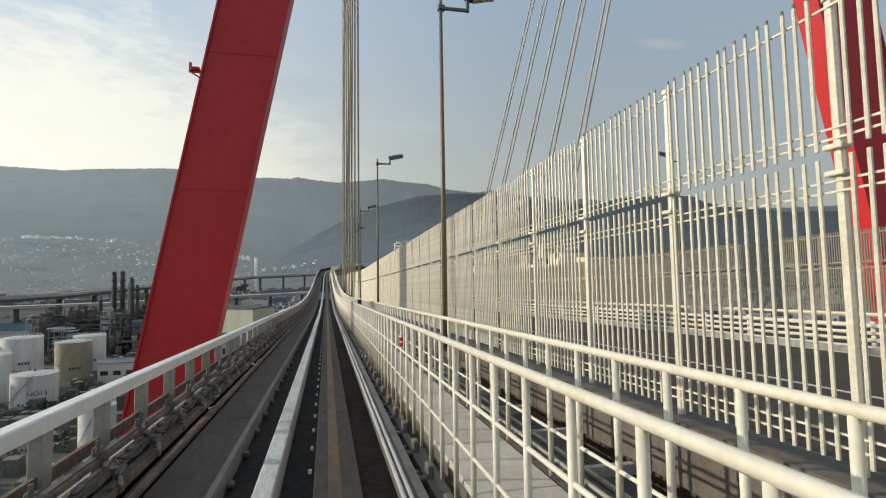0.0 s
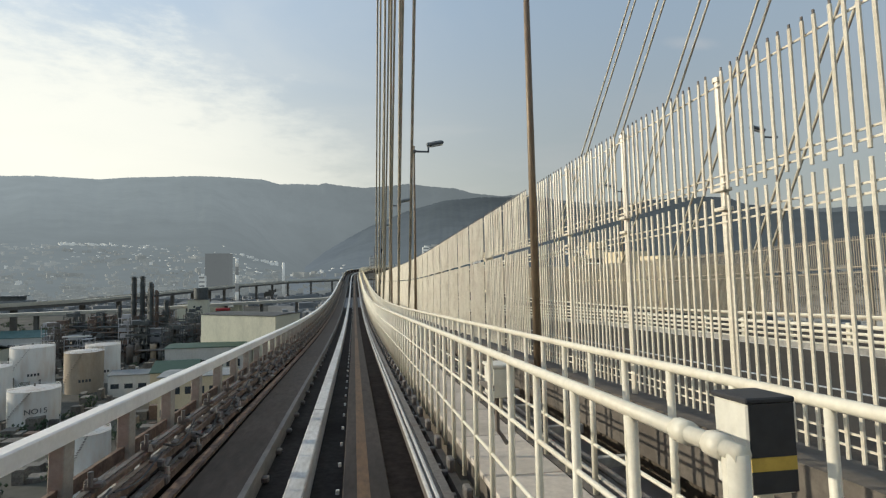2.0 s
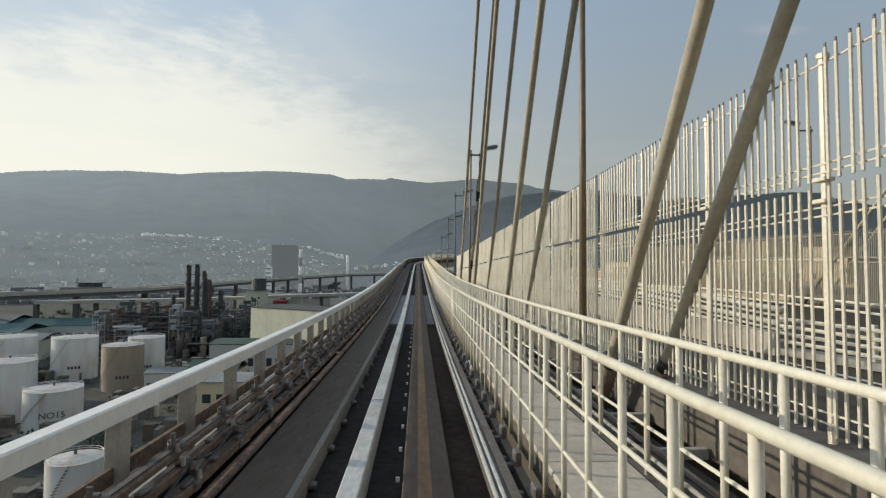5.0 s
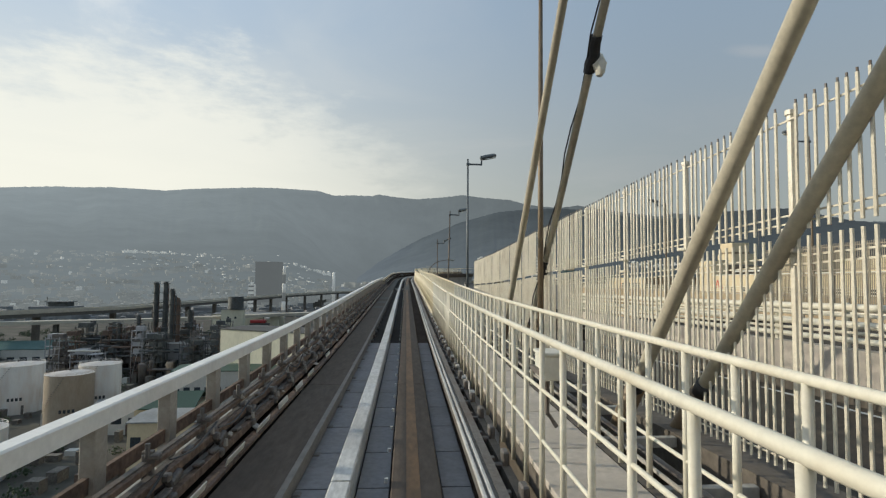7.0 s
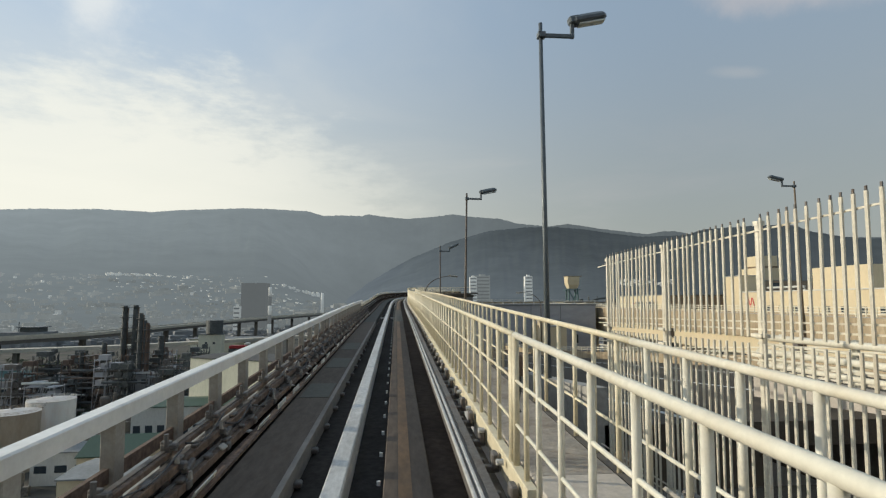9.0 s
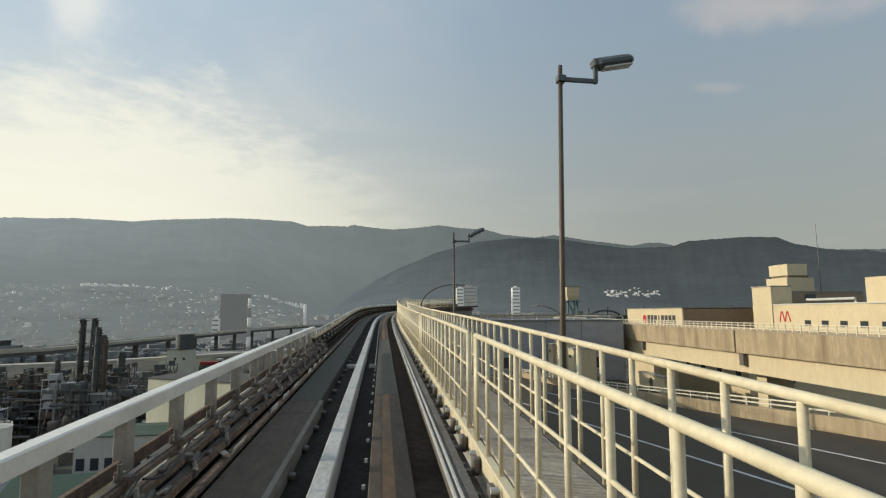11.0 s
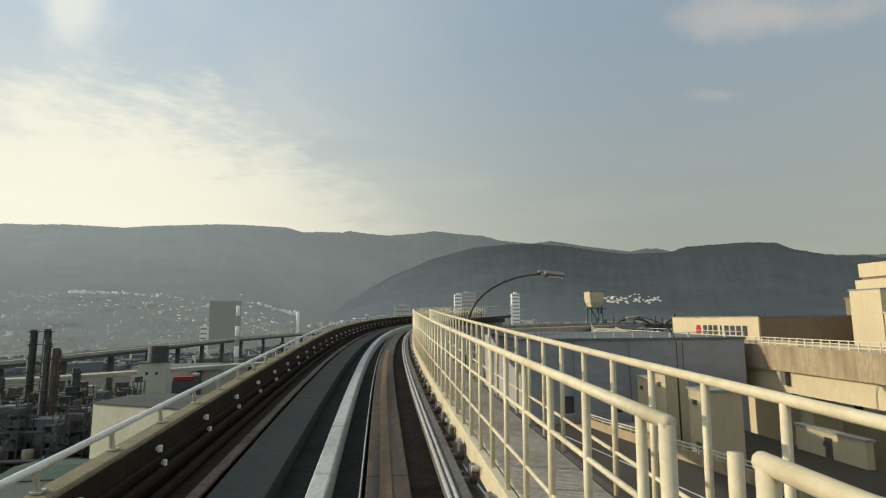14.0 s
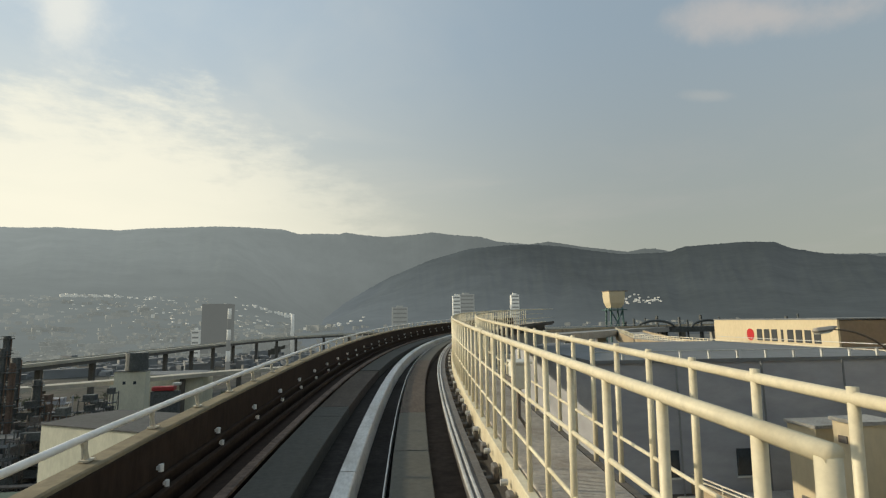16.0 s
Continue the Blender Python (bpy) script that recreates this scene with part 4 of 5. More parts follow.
def stay(s, x, x_top, h_top, r, label, bound=False):
    """One stay cable from its anchor beside the deck up to the tower."""
    a = along(s, x, .25)
    b = Vector((x_top, TY, a.z + h_top))
    d = (b - a).normalized()
    ob = thing("stay_cable", label, "stay cable", Matrix.Translation(a), "stay cables")
    part("sheath", tube([(0, 0, 0), (b - a) * .5, (b - a)], r, 12), CABLE, ob, "", True)
    part("anchor_sleeve", tube([-d * 1.2, d * .9], r * 1.5, 12), POLE, ob, "dull anchor sleeve", True)
    part("collar", tube([d * .9, d * 1.15], r * 1.25, 12), BLACK, ob, "black rubber collar", True)
    if bound:
        v = d.cross(Vector((0, 1, 0))).normalized()
        part("wire", tube([d * q + v * (r * 1.15) + Vector((.05 * math.sin(q * 2), 0, 0)) for q in np.linspace(.8, 15, 18)], .02, 6), BLACK, ob, "black wire lashed to the cable")
        part("cord", tube([d * q - v * (r * 1.1) + Vector((.06 * math.sin(q * 3), .05 * math.cos(q * 4), 0)) for q in np.linspace(.3, 4.2, 16)], .028, 6), BLACK, ob, "loose black cord wound round the cable")
        for q0, q1, rr in ((3.3, 4.2, 1.5), (10.7, 11.6, 1.35)):
            part("binding", tube([d * (q0 + (q1 - q0) * q) + v * .03 * math.sin(q * 9) for q in np.linspace(0, 1, 5)], r * rr, 10), BLACK, ob, "black binding")
            wrap = bmesh.new()
            bmesh.ops.create_icosphere(wrap, subdivisions=2, radius=.2, matrix=Matrix.Translation(d * (q0 + .3) + Vector((.2, 0, -.12))) @ Matrix.Diagonal((.8, .9, 1.5, 1)))
            for vert in wrap.verts:
                vert.co += Vector((1, .4, .6)) * .09 * noise.noise(vert.co * 6)
            part("bag", wrap, BOX_PAINT, ob, "torn pale wrapping")


ANCHORS = ((79.9, 70), (91.9, 76), (104.6, 81), (117.7, 85), (129.2, 88))
for i, (s, h) in enumerate(ANCHORS):
    for j, (x, top, d) in enumerate(((3.8, 1.0, .2), (4.68, 1.8, -.2))):
        stay(s + d, x, top, h + d, .105, "cream-sheathed stay cable anchored beside the railing", i == 4 and j == 1)
for i, (s, h) in enumerate(ANCHORS):
    for d in (-.9, .9):
        stay(s + d - 6, 32.0, 30.0, h + d, .105, "dark stay cable on the far side of the road")
# ---- right: lower road, ramp, warehouses ----
def prism(points, z0, z1):
    """An upright block on the plan points."""
    bm = bmesh.new()
    lo = [bm.verts.new((x, y, z0)) for x, y in points]
    hi = [bm.verts.new((x, y, z1)) for x, y in points]
    bm.faces.new(lo[::-1])
    bm.faces.new(hi)
    for j in range(len(points)):
        bm.faces.new((lo[j], lo[(j + 1) % len(points)], hi[(j + 1) % len(points)], hi[j]))
    return bm


def ribbon(line, half, z0, z1, side=0.0):
    """A band along the plan line (x, y, z), offset to its right by side."""
    bm = bmesh.new()
    prev = first = None
    for i, p in enumerate(line):
        p = Vector(p)
        d = (Vector(line[min(i + 1, len(line) - 1)]) - Vector(line[max(i - 1, 0)]))
        d.z = 0
        d.normalize()
        nrm = Vector((d.y, -d.x, 0))
        c = p + nrm * side
        ring = [bm.verts.new(c + nrm * a * half + Vector((0, 0, b))) for a, b in ((-1, z0), (1, z0), (1, z1), (-1, z1))]
        if prev:
            for j in range(4):
                bm.faces.new((prev[j], prev[(j + 1) % 4], ring[(j + 1) % 4], ring[j]))
        prev, first = ring, first or ring
    bm.faces.new(first[::-1])
    bm.faces.new(prev)
    return bm


def points_on(line, gap):
    out, left_over = [], 0.0
    for a, b in zip(line, line[1:]):
        a, b = Vector(a), Vector(b)
        length = (b - a).length
        q = left_over
        while q < length:
            out.append((a + (b - a) * (q / length), math.atan2((b - a).y, (b - a).x)))
            q += gap
        left_over = q - length
    return out


lower = tagged(new("lower_road"), "dark asphalt road running down beside the guideway", kind="structure")
LOWER = [(16, y, z) for y, z in ((146.2, -4.0), (165, -5.5), (190, -7.6), (206, -8.9), (231, -10.9), (260, -12.6), (300, -14.5), (380, -17))]
part("carriageway", ribbon(LOWER, 11.0, -.6, 0), ASPHALT, lower)
for off in (-8.5, -1.5, 5.5):
    part("lane_line", ribbon(LOWER, .09, 0, .012, off), MARK, lower)
part("side_wall", ribbon(LOWER, .2, -.6, .95, 11.1), PARAPET, lower)
part("west_wall", ribbon(LOWER, .2, -.6, .9, -11.1), CONCRETE, lower)
lr = tagged(new("guard_rail"), "pale steel guard rail along the wall of the lower road", "guard rail")
for z in (1.25, 1.55):
    part("rail", ribbon(LOWER, .05, z - .05, z + .05, 11.0), CREAM, lr)
gp = mesh_of("post", box((0, 0, .3), (.08, .08, .7)), CREAM)
for p, a in points_on(LOWER, 2.5):
    piece("post", gp, lr, Matrix.Translation(p + Vector((11.0, 0, .92))))

ramp = thing("ramp_viaduct", "curving road ramp with stained concrete parapets on a cream girder", "viaduct")
RAMP = [(54, 150, -3.45), (54, 165, -3.4), (54.3, 195, -3.35), (54.8, 230, -3.3), (57, 279, -3.3), (64, 340, -3.3), (92, 410, -3)]
part("deck", ribbon(RAMP, 4.6, -1.1, -.2), CONCRETE, ramp)
for a, b in zip(RAMP, RAMP[1:]):
    va, vb = Vector(a), Vector(b)
    d = (vb - va).normalized() * .12
    part("parapet", ribbon([tuple(va + d), tuple(vb - d)], .14, -2.7, .42, -4.75), PARAPET, ramp, "streaked brown concrete parapet")
part("parapet", ribbon(RAMP, .14, -1.1, .42, 4.75), PARAPET, ramp)
part("coping", ribbon(RAMP, .2, .42, .5, -4.75), CONCRETE, ramp)
part("girder", ribbon(RAMP, 4.2, -5.4, -1.12), CREAM_WALL, ramp, "cream-painted box girder")
for z in (.8, 1.15, 1.5):
    part("rail", ribbon(RAMP, .05, z - .05, z + .05, -4.75), CREAM, ramp)
rp = mesh_of("rail_post", box((0, 0, .5), (.09, .14, 1.1)), CREAM_OLD)
for p, a in points_on(RAMP, 1.3):
    n = Vector((math.sin(a), -math.cos(a), 0))
    piece("rail_post", rp, ramp, Matrix.Translation(p - n * 4.75 + Vector((0, 0, .45))) @ Matrix.Rotation(a + math.pi / 2, 4, "Z"))
for p, a in points_on(RAMP[1:], 32):
    part("pier", prism([(p.x + dx, p.y + dy) for dx, dy in ((-2, -1), (2, -1), (2, 1), (-2, 1))], GZ, p.z - 5.4), CREAM_WALL, ramp)
    part("bearing", box((p.x - 4.5, p.y, p.z - 3.6), (.8, .9, 1.6), .03), DULL, ramp, "dark drain and bearing box")


def windows_on(parent, a, b, z, n, w, h, out):
    """n dark windows spaced along the wall from a to b at height z."""
    a, b = Vector((*a, 0)), Vector((*b, 0))
    d = (b - a).normalized()
    ang = math.atan2(d.y, d.x)
    nrm = Vector((d.y, -d.x, 0)) * out
    for i in range(n):
        p = a + (b - a) * ((i + .5) / n)
        m = Matrix.Translation((p.x + nrm.x * .05, p.y + nrm.y * .05, z)) @ Matrix.Rotation(ang, 4, "Z")
        bm = box((0, 0, 0), (w, .12, h), 0, m)
        win = part("window", bm, WINDOW, parent, "dark window")
        part("frame", box((0, 0, -h / 2 - .08), (w + .2, .3, .14), 0, m), WHITE_WALL, win)


forecourt = tagged(new("forecourt"), "raised asphalt forecourt beside the lower road", kind="structure")
part("surface", prism([(27.6, 196), (48.5, 196), (48.5, 265.5), (27.6, 267)], GZ, -14.0), ASPHALT, forecourt)
part("kerb_line", prism([(27.6, 196), (28.0, 196), (28.0, 267), (27.6, 267)], -13.996, -13.8), CONCRETE, forecourt)
grey = thing("grey_warehouse", "blue-grey clad warehouse with a flat roof", "warehouse")
part("wall", prism([(19, 268), (50, 266), (52, 300), (21, 302)], GZ, -2.1), BLUE_GREY, grey)
part("roof_edge", prism([(18.8, 267.8), (50.2, 265.8), (52.2, 300.2), (20.8, 302.2)], -2.1, -1.8), GREY_ROOF, grey)
for x in (26, 33.6, 41):
    part("panel_joint", box((x, 267.5 - (x - 19) * .0645 - .03, -14), (.12, .1, 24)), GREY_ROOF, grey)
windows_on(grey, (22, 267.75), (48, 266.1), -10.5, 4, 1.4, 2.2, 1)
part("roof_rail", tube([(19, 268, -1.1), (50, 266, -1.1)], .05, 6), WHITE_WALL, grey)
part("roof_rail", tube([(50, 266, -1.1), (52, 300, -1.1)], .05, 6), WHITE_WALL, grey)
rail_leg = mesh_of("rail_leg", box((0, 0, -.35), (.16, .16, .8)), WHITE_WALL)
for k in range(13):
    piece("rail_leg", rail_leg, grey, Matrix.Translation((19 + k * 2.58, 268 - k * .167, -1.1)))
part("canopy", box((35, 265, -13), (20, 3, .4), .02), CONCRETE, grey)
annex = thing("cream_block", "cream block standing beyond the road ramp", "building")
part("wall", prism([(113, 362), (121, 350), (146, 345), (152, 372)], GZ, -25), CREAM_WALL, annex)
part("roof", prism([(112.7, 362.2), (120.8, 349.7), (146.3, 344.7), (152.3, 372.3)], -25, -24.6), GREY_ROOF, annex)
def annex_block(x0, x1, y0, y1, top, label):
    ob = thing("cream_annex", label, "building")
    part("wall", prism([(x0, y0), (x1, y0), (x1, y1), (x0, y1)], -14, top), CREAM_WALL, ob)
    part("roof", prism([(x0 - .15, y0 - .15), (x1 + .15, y0 - .15), (x1 + .15, y1 + .15), (x0 - .15, y1 + .15)], top, top + .25), CONCRETE, ob)
    part("door", box((x0 - .03, (y0 + y1) / 2, -12.9), (.1, .9, 2.1)), DULL, ob, "dull steel door")
    part("vent", box((x0 - .05, (y0 + y1) / 2 + .3, top - 1.2), (.12, .7, .5)), DULL, ob)


annex_block(33, 37, 249, 252, -6.7, "small cream plant room beside the grey warehouse")
annex_block(33.2, 36, 256.9, 259.2, -5.7, "tall narrow cream plant room beside the grey warehouse")
annex_block(33, 37.5, 260.6, 263.4, -6.6, "cream plant room with a flat roof by the grey warehouse")
annex_block(47.6, 48.4, 246, 255, -11.4, "low cream shed under the road ramp")
low_block = thing("low_white_building", "long low off-white building behind the ramp", "building")
part("wall", prism([(66, 250), (100, 240), (108, 300), (74, 308)], GZ, -8.0), CREAM_WALL, low_block)
windows_on(low_block, (66, 250), (100, 240), -12, 8, 1.6, 2.0, 1)
windows_on(low_block, (66, 250), (74, 308), -12, 8, 1.6, 2.0, -1)

sign_hall = thing("logistics_hall", "large cream logistics hall with red and dark wall lettering", "warehouse", Matrix.Translation((0, 0, .4)))
# cream on the sunny west front; shade is coloured brown into the other walls
part("front", prism([(100, 329), (104, 378), (104.5, 378), (100.5, 329)], GZ, .5), CREAM_WALL, sign_hall, "sunlit cream wall")
part("wall", prism([(100.5, 329), (104.5, 378), (190, 372), (186, 322)], GZ, .3), BROWN_WALL, sign_hall)
part("roof_edge", prism([(99.8, 328.8), (103.9, 378.3), (190, 372.3), (186, 321.8)], .5, .8), GREY_ROOF, sign_hall)
u = Vector((100 - 104, 329 - 378, 0)).normalized()
o = Vector((104, 378, 0)) + Vector((-.06, 0, 0))
for k in range(8):   # plain bars where the trade name stands
    p = o + u * (22 + k * 3.0)
    m = Matrix.Translation((p.x, p.y, -3.4)) @ Matrix.Rotation(math.atan2(u.y, u.x), 4, "Z")
    part("lettering_bar", box((0, 0, 0), (2.1 if k != 3 else .8, .12, 3.0), 0, m), INK, sign_hall, "dark lettering bar")
p = o + u * 18
dm = bmesh.new()
bmesh.ops.create_cone(dm, cap_ends=True, segments=16, radius1=1.6, radius2=1.6, depth=.14,
                      matrix=Matrix.Translation((p.x, p.y, -3.4)) @ Matrix.Rotation(math.atan2(u.y, u.x), 4, "Z") @ Matrix.Rotation(math.pi / 2, 4, "X"))
part("emblem", dm, RED_PAINT, sign_hall, "plain red round emblem")

works = thing("white_works", "cream factory with a stair tower and rooftop cubes", "factory")


def block(x0, x1, y0, y1):
    return [(x0, y0), (x1, y0), (x1, y1), (x0, y1)]


part("stair_tower", prism(block(120, 127, 312.6, 321.2), GZ, 7.4), CREAM_WALL, works)
part("tower_coping", prism(block(119.8, 127.2, 312.4, 321.4), 7.4, 7.7), GREY_ROOF, works)
part("wall", prism(block(120.2, 164, 226, 312.4), GZ, 1.6), CREAM_WALL, works)
part("roof_edge", prism(block(119.9, 164.3, 225.7, 312.4), 1.6, 1.95), WHITE_WALL, works)
# upper storey coloured brown as its shaded south face
part("upper_storey", prism(block(127, 152, 313, 330), GZ, 5.7), BROWN_WALL, works)
part("upper_coping", prism(block(126.8, 152.2, 312.8, 330.2), 5.7, 6.0), GREY_ROOF, works)
part("upper_window", box((133.5, 312.9, 4.4), (3.6, .3, 1.3)), WINDOW, works, "dark window")
part("roof_cube", prism(block(137.5, 147.5, 327, 337), 5.7, 11.2), CREAM_WALL, works)
part("roof_neck", prism(block(138.8, 146.4, 328, 336), 11.2, 12.0), BROWN_WALL, works)
part("roof_cube", prism(block(138.2, 145.6, 327.4, 336.2), 12.0, 15.9), CREAM_WALL, works)
part("roof_shed", prism(block(121.5, 134, 262, 281), 1.95, 8.2), CREAM_WALL, works)
part("roof_shed", prism(block(123, 133, 236, 252), 1.95, 5.6), CREAM_WALL, works)
part("roof_pipe", tube([(121.2, 300, 3.0), (121.2, 284, 3.0), (121.2, 284, 1.9)], .35, 8), WHITE_WALL, works)
windows_on(works, (120.2, 302), (120.2, 230), -3.6, 12, 2.2, 1.6, 1)
windows_on(works, (120.2, 302), (120.2, 230), -9.0, 12, 2.2, 1.6, 1)
for k, (yy, lean) in enumerate(((309.4, .28), (308.2, -.28), (307.2, .28), (306.0, -.28))):
    m = Matrix.Translation((120.14, yy, -1.8)) @ Matrix.Rotation(lean, 4, "X")
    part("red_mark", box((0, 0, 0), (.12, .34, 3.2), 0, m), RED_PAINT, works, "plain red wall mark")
mast = thing("radio_mast", "thin pale radio mast on the factory roof", "mast")
part("pole", tube([(149, 326, 5.9), (149, 326, 30)], .16, 6, .05), DULL, mast)

crane = thing("dock_hopper", "cream unloading hopper on green steel legs", "hopper", Matrix.Translation((105.2, 450, 3.2)) @ Matrix.Scale(.78, 4))
hb = bmesh.new()
rings = []
for z, w in ((4, 3.0), (7, 4.2), (10.5, 4.6), (13.2, 4.6)):
    rings.append([hb.verts.new((a * w, b * w, z)) for a, b in ((-1, -1), (1, -1), (1, 1), (-1, 1))])
for a, b in zip(rings, rings[1:]):
    for j in range(4):
        hb.faces.new((a[j], a[(j + 1) % 4], b[(j + 1) % 4], b[j]))
hb.faces.new(rings[0][::-1])
hb.faces.new(rings[-1])
part("hopper", hb, CREAM_WALL, crane)
part("top_rail", box((.8, 0, 13.5), (11.5, 9.6, .35)), BROWN_WALL, crane)
for a in (-1, 1):
    for b in (-1, 1):
        part("leg", tube([(a * 5.2, b * 4, GZ), (a * 3.4, b * 3, 4.2)], .55, 6), TEAL, crane)
    part("brace", tube([(a * 4.2, -3.5, -12), (-a * 3.6, -3.2, 3)], .35, 6), TEAL, crane)
part("platform", box((0, 0, 3.0), (11, 9, .5)), TEAL, crane)
yard = thing("unloading_plant", "dark pipes and frames of a quayside unloading plant", "plant")
random.seed(11)
for k in range(26):
    x = 112 + k * 4.2 + random.uniform(-1, 1)
    h = random.uniform(-3.5, 3.0)
    part("frame", tube([(x, 460, GZ), (x + random.uniform(-2, 2), 460, h)], random.uniform(.3, .9), 6), PLANT, yard)
for k in range(3):
    part("pipe", tube([(118 + k * 26 + 9 * (1 - math.cos(a)), 455, -3 + 3.6 * math.sin(a)) for a in np.linspace(.1, 3.0, 9)], .6, 8), PLANT, yard, "", True)
part("gantry", box((170, 460, -3.5), (130, 5, 2.5)), PLANT, yard)

mid_bridge = thing("distant_viaduct", "pale concrete viaduct with railings in the middle distance", "viaduct")
MID = [(14, 330, -1.4), (45, 360, -1.8), (95, 420, -2.0), (150, 480, -2.4), (300, 560, -3)]
part("deck", ribbon(MID, 4, -2.2, -.2), CONCRETE, mid_bridge)
part("parapet", ribbon(MID, .2, -.4, .7, -4), PARAPET, mid_bridge)
part("rail", ribbon(MID, .05, 1.3, 1.4, -4), CREAM, mid_bridge)
for p, a in points_on(MID, 30):
    part("pier", prism([(p.x + dx, p.y + dy) for dx, dy in ((-1.5, -1), (1.5, -1), (1.5, 1), (-1.5, 1))], GZ, p.z - 2.2), CONCRETE, mid_bridge)

# ---- left: tank farm and plant ----
WIDE = 1.432   # spread of the works about the line at s = 58


def spread(x, y):
    return x * WIDE, 58 + (y - 58) * WIDE


def storage_tank(x, y, d, h, wall, text=""):
    (x, y), d, h = spread(x, y), d * WIDE * .9, h * WIDE * .97
    ob = thing("storage_tank", "tan cylindrical storage tank with a stair" if wall is TANK_TAN else "white cylindrical storage tank with a roof rail", "storage tank",
               Matrix.Translation((x, y, GZ)), "storage tanks")
    r = d / 2
    bm = bmesh.new()
    bmesh.ops.create_cone(bm, cap_ends=False, segments=40, radius1=r, radius2=r, depth=h, matrix=Matrix.Translation((0, 0, h / 2)))
    for z in (h * .35, h * .68):
        bmesh.ops.create_cone(bm, cap_ends=False, segments=40, radius1=r + .08, radius2=r + .08, depth=.12, matrix=Matrix.Translation((0, 0, z)))
    part("shell", bm, wall, ob, "", True)
    rf = bmesh.new()
    bmesh.ops.create_cone(rf, cap_ends=True, segments=40, radius1=r + .1, radius2=.3, depth=h * .05, matrix=Matrix.Translation((0, 0, h * 1.025)))
    part("roof", rf, TANK_ROOF, ob)
    rl = bmesh.new()
    for z in (.5, 1.0):
        tube_in(rl, [((r - .2) * math.cos(a), (r - .2) * math.sin(a), h + z) for a in np.linspace(0, 2 * math.pi, 33)], .06, 4)
    for a in np.linspace(0, 2 * math.pi, 17):
        tube_in(rl, [((r - .2) * math.cos(a), (r - .2) * math.sin(a), h), ((r - .2) * math.cos(a), (r - .2) * math.sin(a), h + 1.0)], .05, 4)
    part("roof_rail", rl, wall, ob)
    sb = bmesh.new()
    for k in range(24):
        a = -2.6 + k * .06
        box_in(sb, (0, 0, 0), (.9, .5, .12), Matrix.Translation(((r + .5) * math.cos(a), (r + .5) * math.sin(a), h * (k + 1) / 24)) @ Matrix.Rotation(a, 4, "Z"))
    part("stair", sb, DULL, ob)
    part("vent", tube([(0, 0, h), (0, 0, h + 2.0)], .35, 8), DULL, ob)
    a = math.atan2(60 - y, 0 - x)
    if text == "bars":
        for k in range(4):
            bend = Matrix.Rotation(a + (k - 1.5) * 1.5 / r, 4, "Z") @ Matrix.Translation((r + .1, 0, h * .32))
            part("lettering_bar", box((0, 0, 0), (.1, .95, 1.4), 0, bend), INK, ob, "dark lettering bar")
    elif text:
        cv = bpy.data.curves.new("lettering", "FONT")
        cv.body, cv.size, cv.align_x, cv.align_y = text, h * .19, "CENTER", "CENTER"
        cv.extrude = .01
        cv.materials.append(INK)
        w = new("lettering", cv)
        w.parent = ob
        w.matrix_basis = Matrix.Translation(((r + .14) * math.cos(a), (r + .14) * math.sin(a), h * .5)) @ Matrix.Rotation(a + math.pi / 2, 4, "Z") @ Matrix.Rotation(math.pi / 2, 4, "X")


for x, y, d, h, w, txt in ((-92, 216, 14.2, 11.4, TANK_WHITE, "NO15"), (-127, 281, 16.4, 15.6, TANK_WHITE, "bars"), (-100.5, 264, 14.2, 15.4, TANK_TAN, "bars"),
                           (-102, 283, 13.8, 15.4, TANK_WHITE, "bars"), (-111, 227, 13.8, 16.4, TANK_WHITE, ""), (-107, 209, 11.8, 10.8, TANK_WHITE, ""),
                           (-150, 282, 16.2, 15.6, TANK_WHITE, ""), (-141, 250, 15.6, 16.6, TANK_WHITE, ""), (-54, 163, 8.8, 12.4, TANK_WHITE, ""),
                           (-132, 214, 14, 16, TANK_WHITE, ""), (-168, 262, 16, 15, TANK_WHITE, "")):
    storage_tank(x, y, d, h, w, txt)


def shed(name, label, x, y, w, deep, h, turn, wall, roof, rows=0, pitch=.12, cols=8):
    if y < 380:
        (x, y), w, deep, h = spread(x, y), w * WIDE, deep * WIDE, h * WIDE
    ob = thing(name, label, "building", Matrix.Translation((x, y, GZ)) @ Matrix.Rotation(radians(turn), 4, "Z"))
    part("wall", box((0, 0, h / 2), (w, deep, h)), wall, ob)
    bm = bmesh.new()
    e, r = w / 2 + .4, deep / 2 + .4
    pr = [(-r, h), (0, h + deep * pitch), (r, h), (r, h + .35), (0, h + deep * pitch + .4), (-r, h + .35)]
    ends = [[bm.verts.new((sx_, yy, zz)) for yy, zz in pr] for sx_ in (-e, e)]
    for j in range(6):
        bm.faces.new((ends[0][j], ends[0][(j + 1) % 6], ends[1][(j + 1) % 6], ends[1][j]))
    bm.faces.new(ends[0][::-1])
    bm.faces.new(ends[1])
    part("roof", bm, roof, ob)
    for k in range(rows):
        for i in range(cols):
            xx = -w / 2 + (i + .5) * w / cols
            win = part("window", box((xx, -deep / 2 - .02, h * (k + .6) / (rows + .2)), (w / cols * .6, .12, h / (rows + 1) * .45)), WINDOW, ob, "dark window")
    return ob


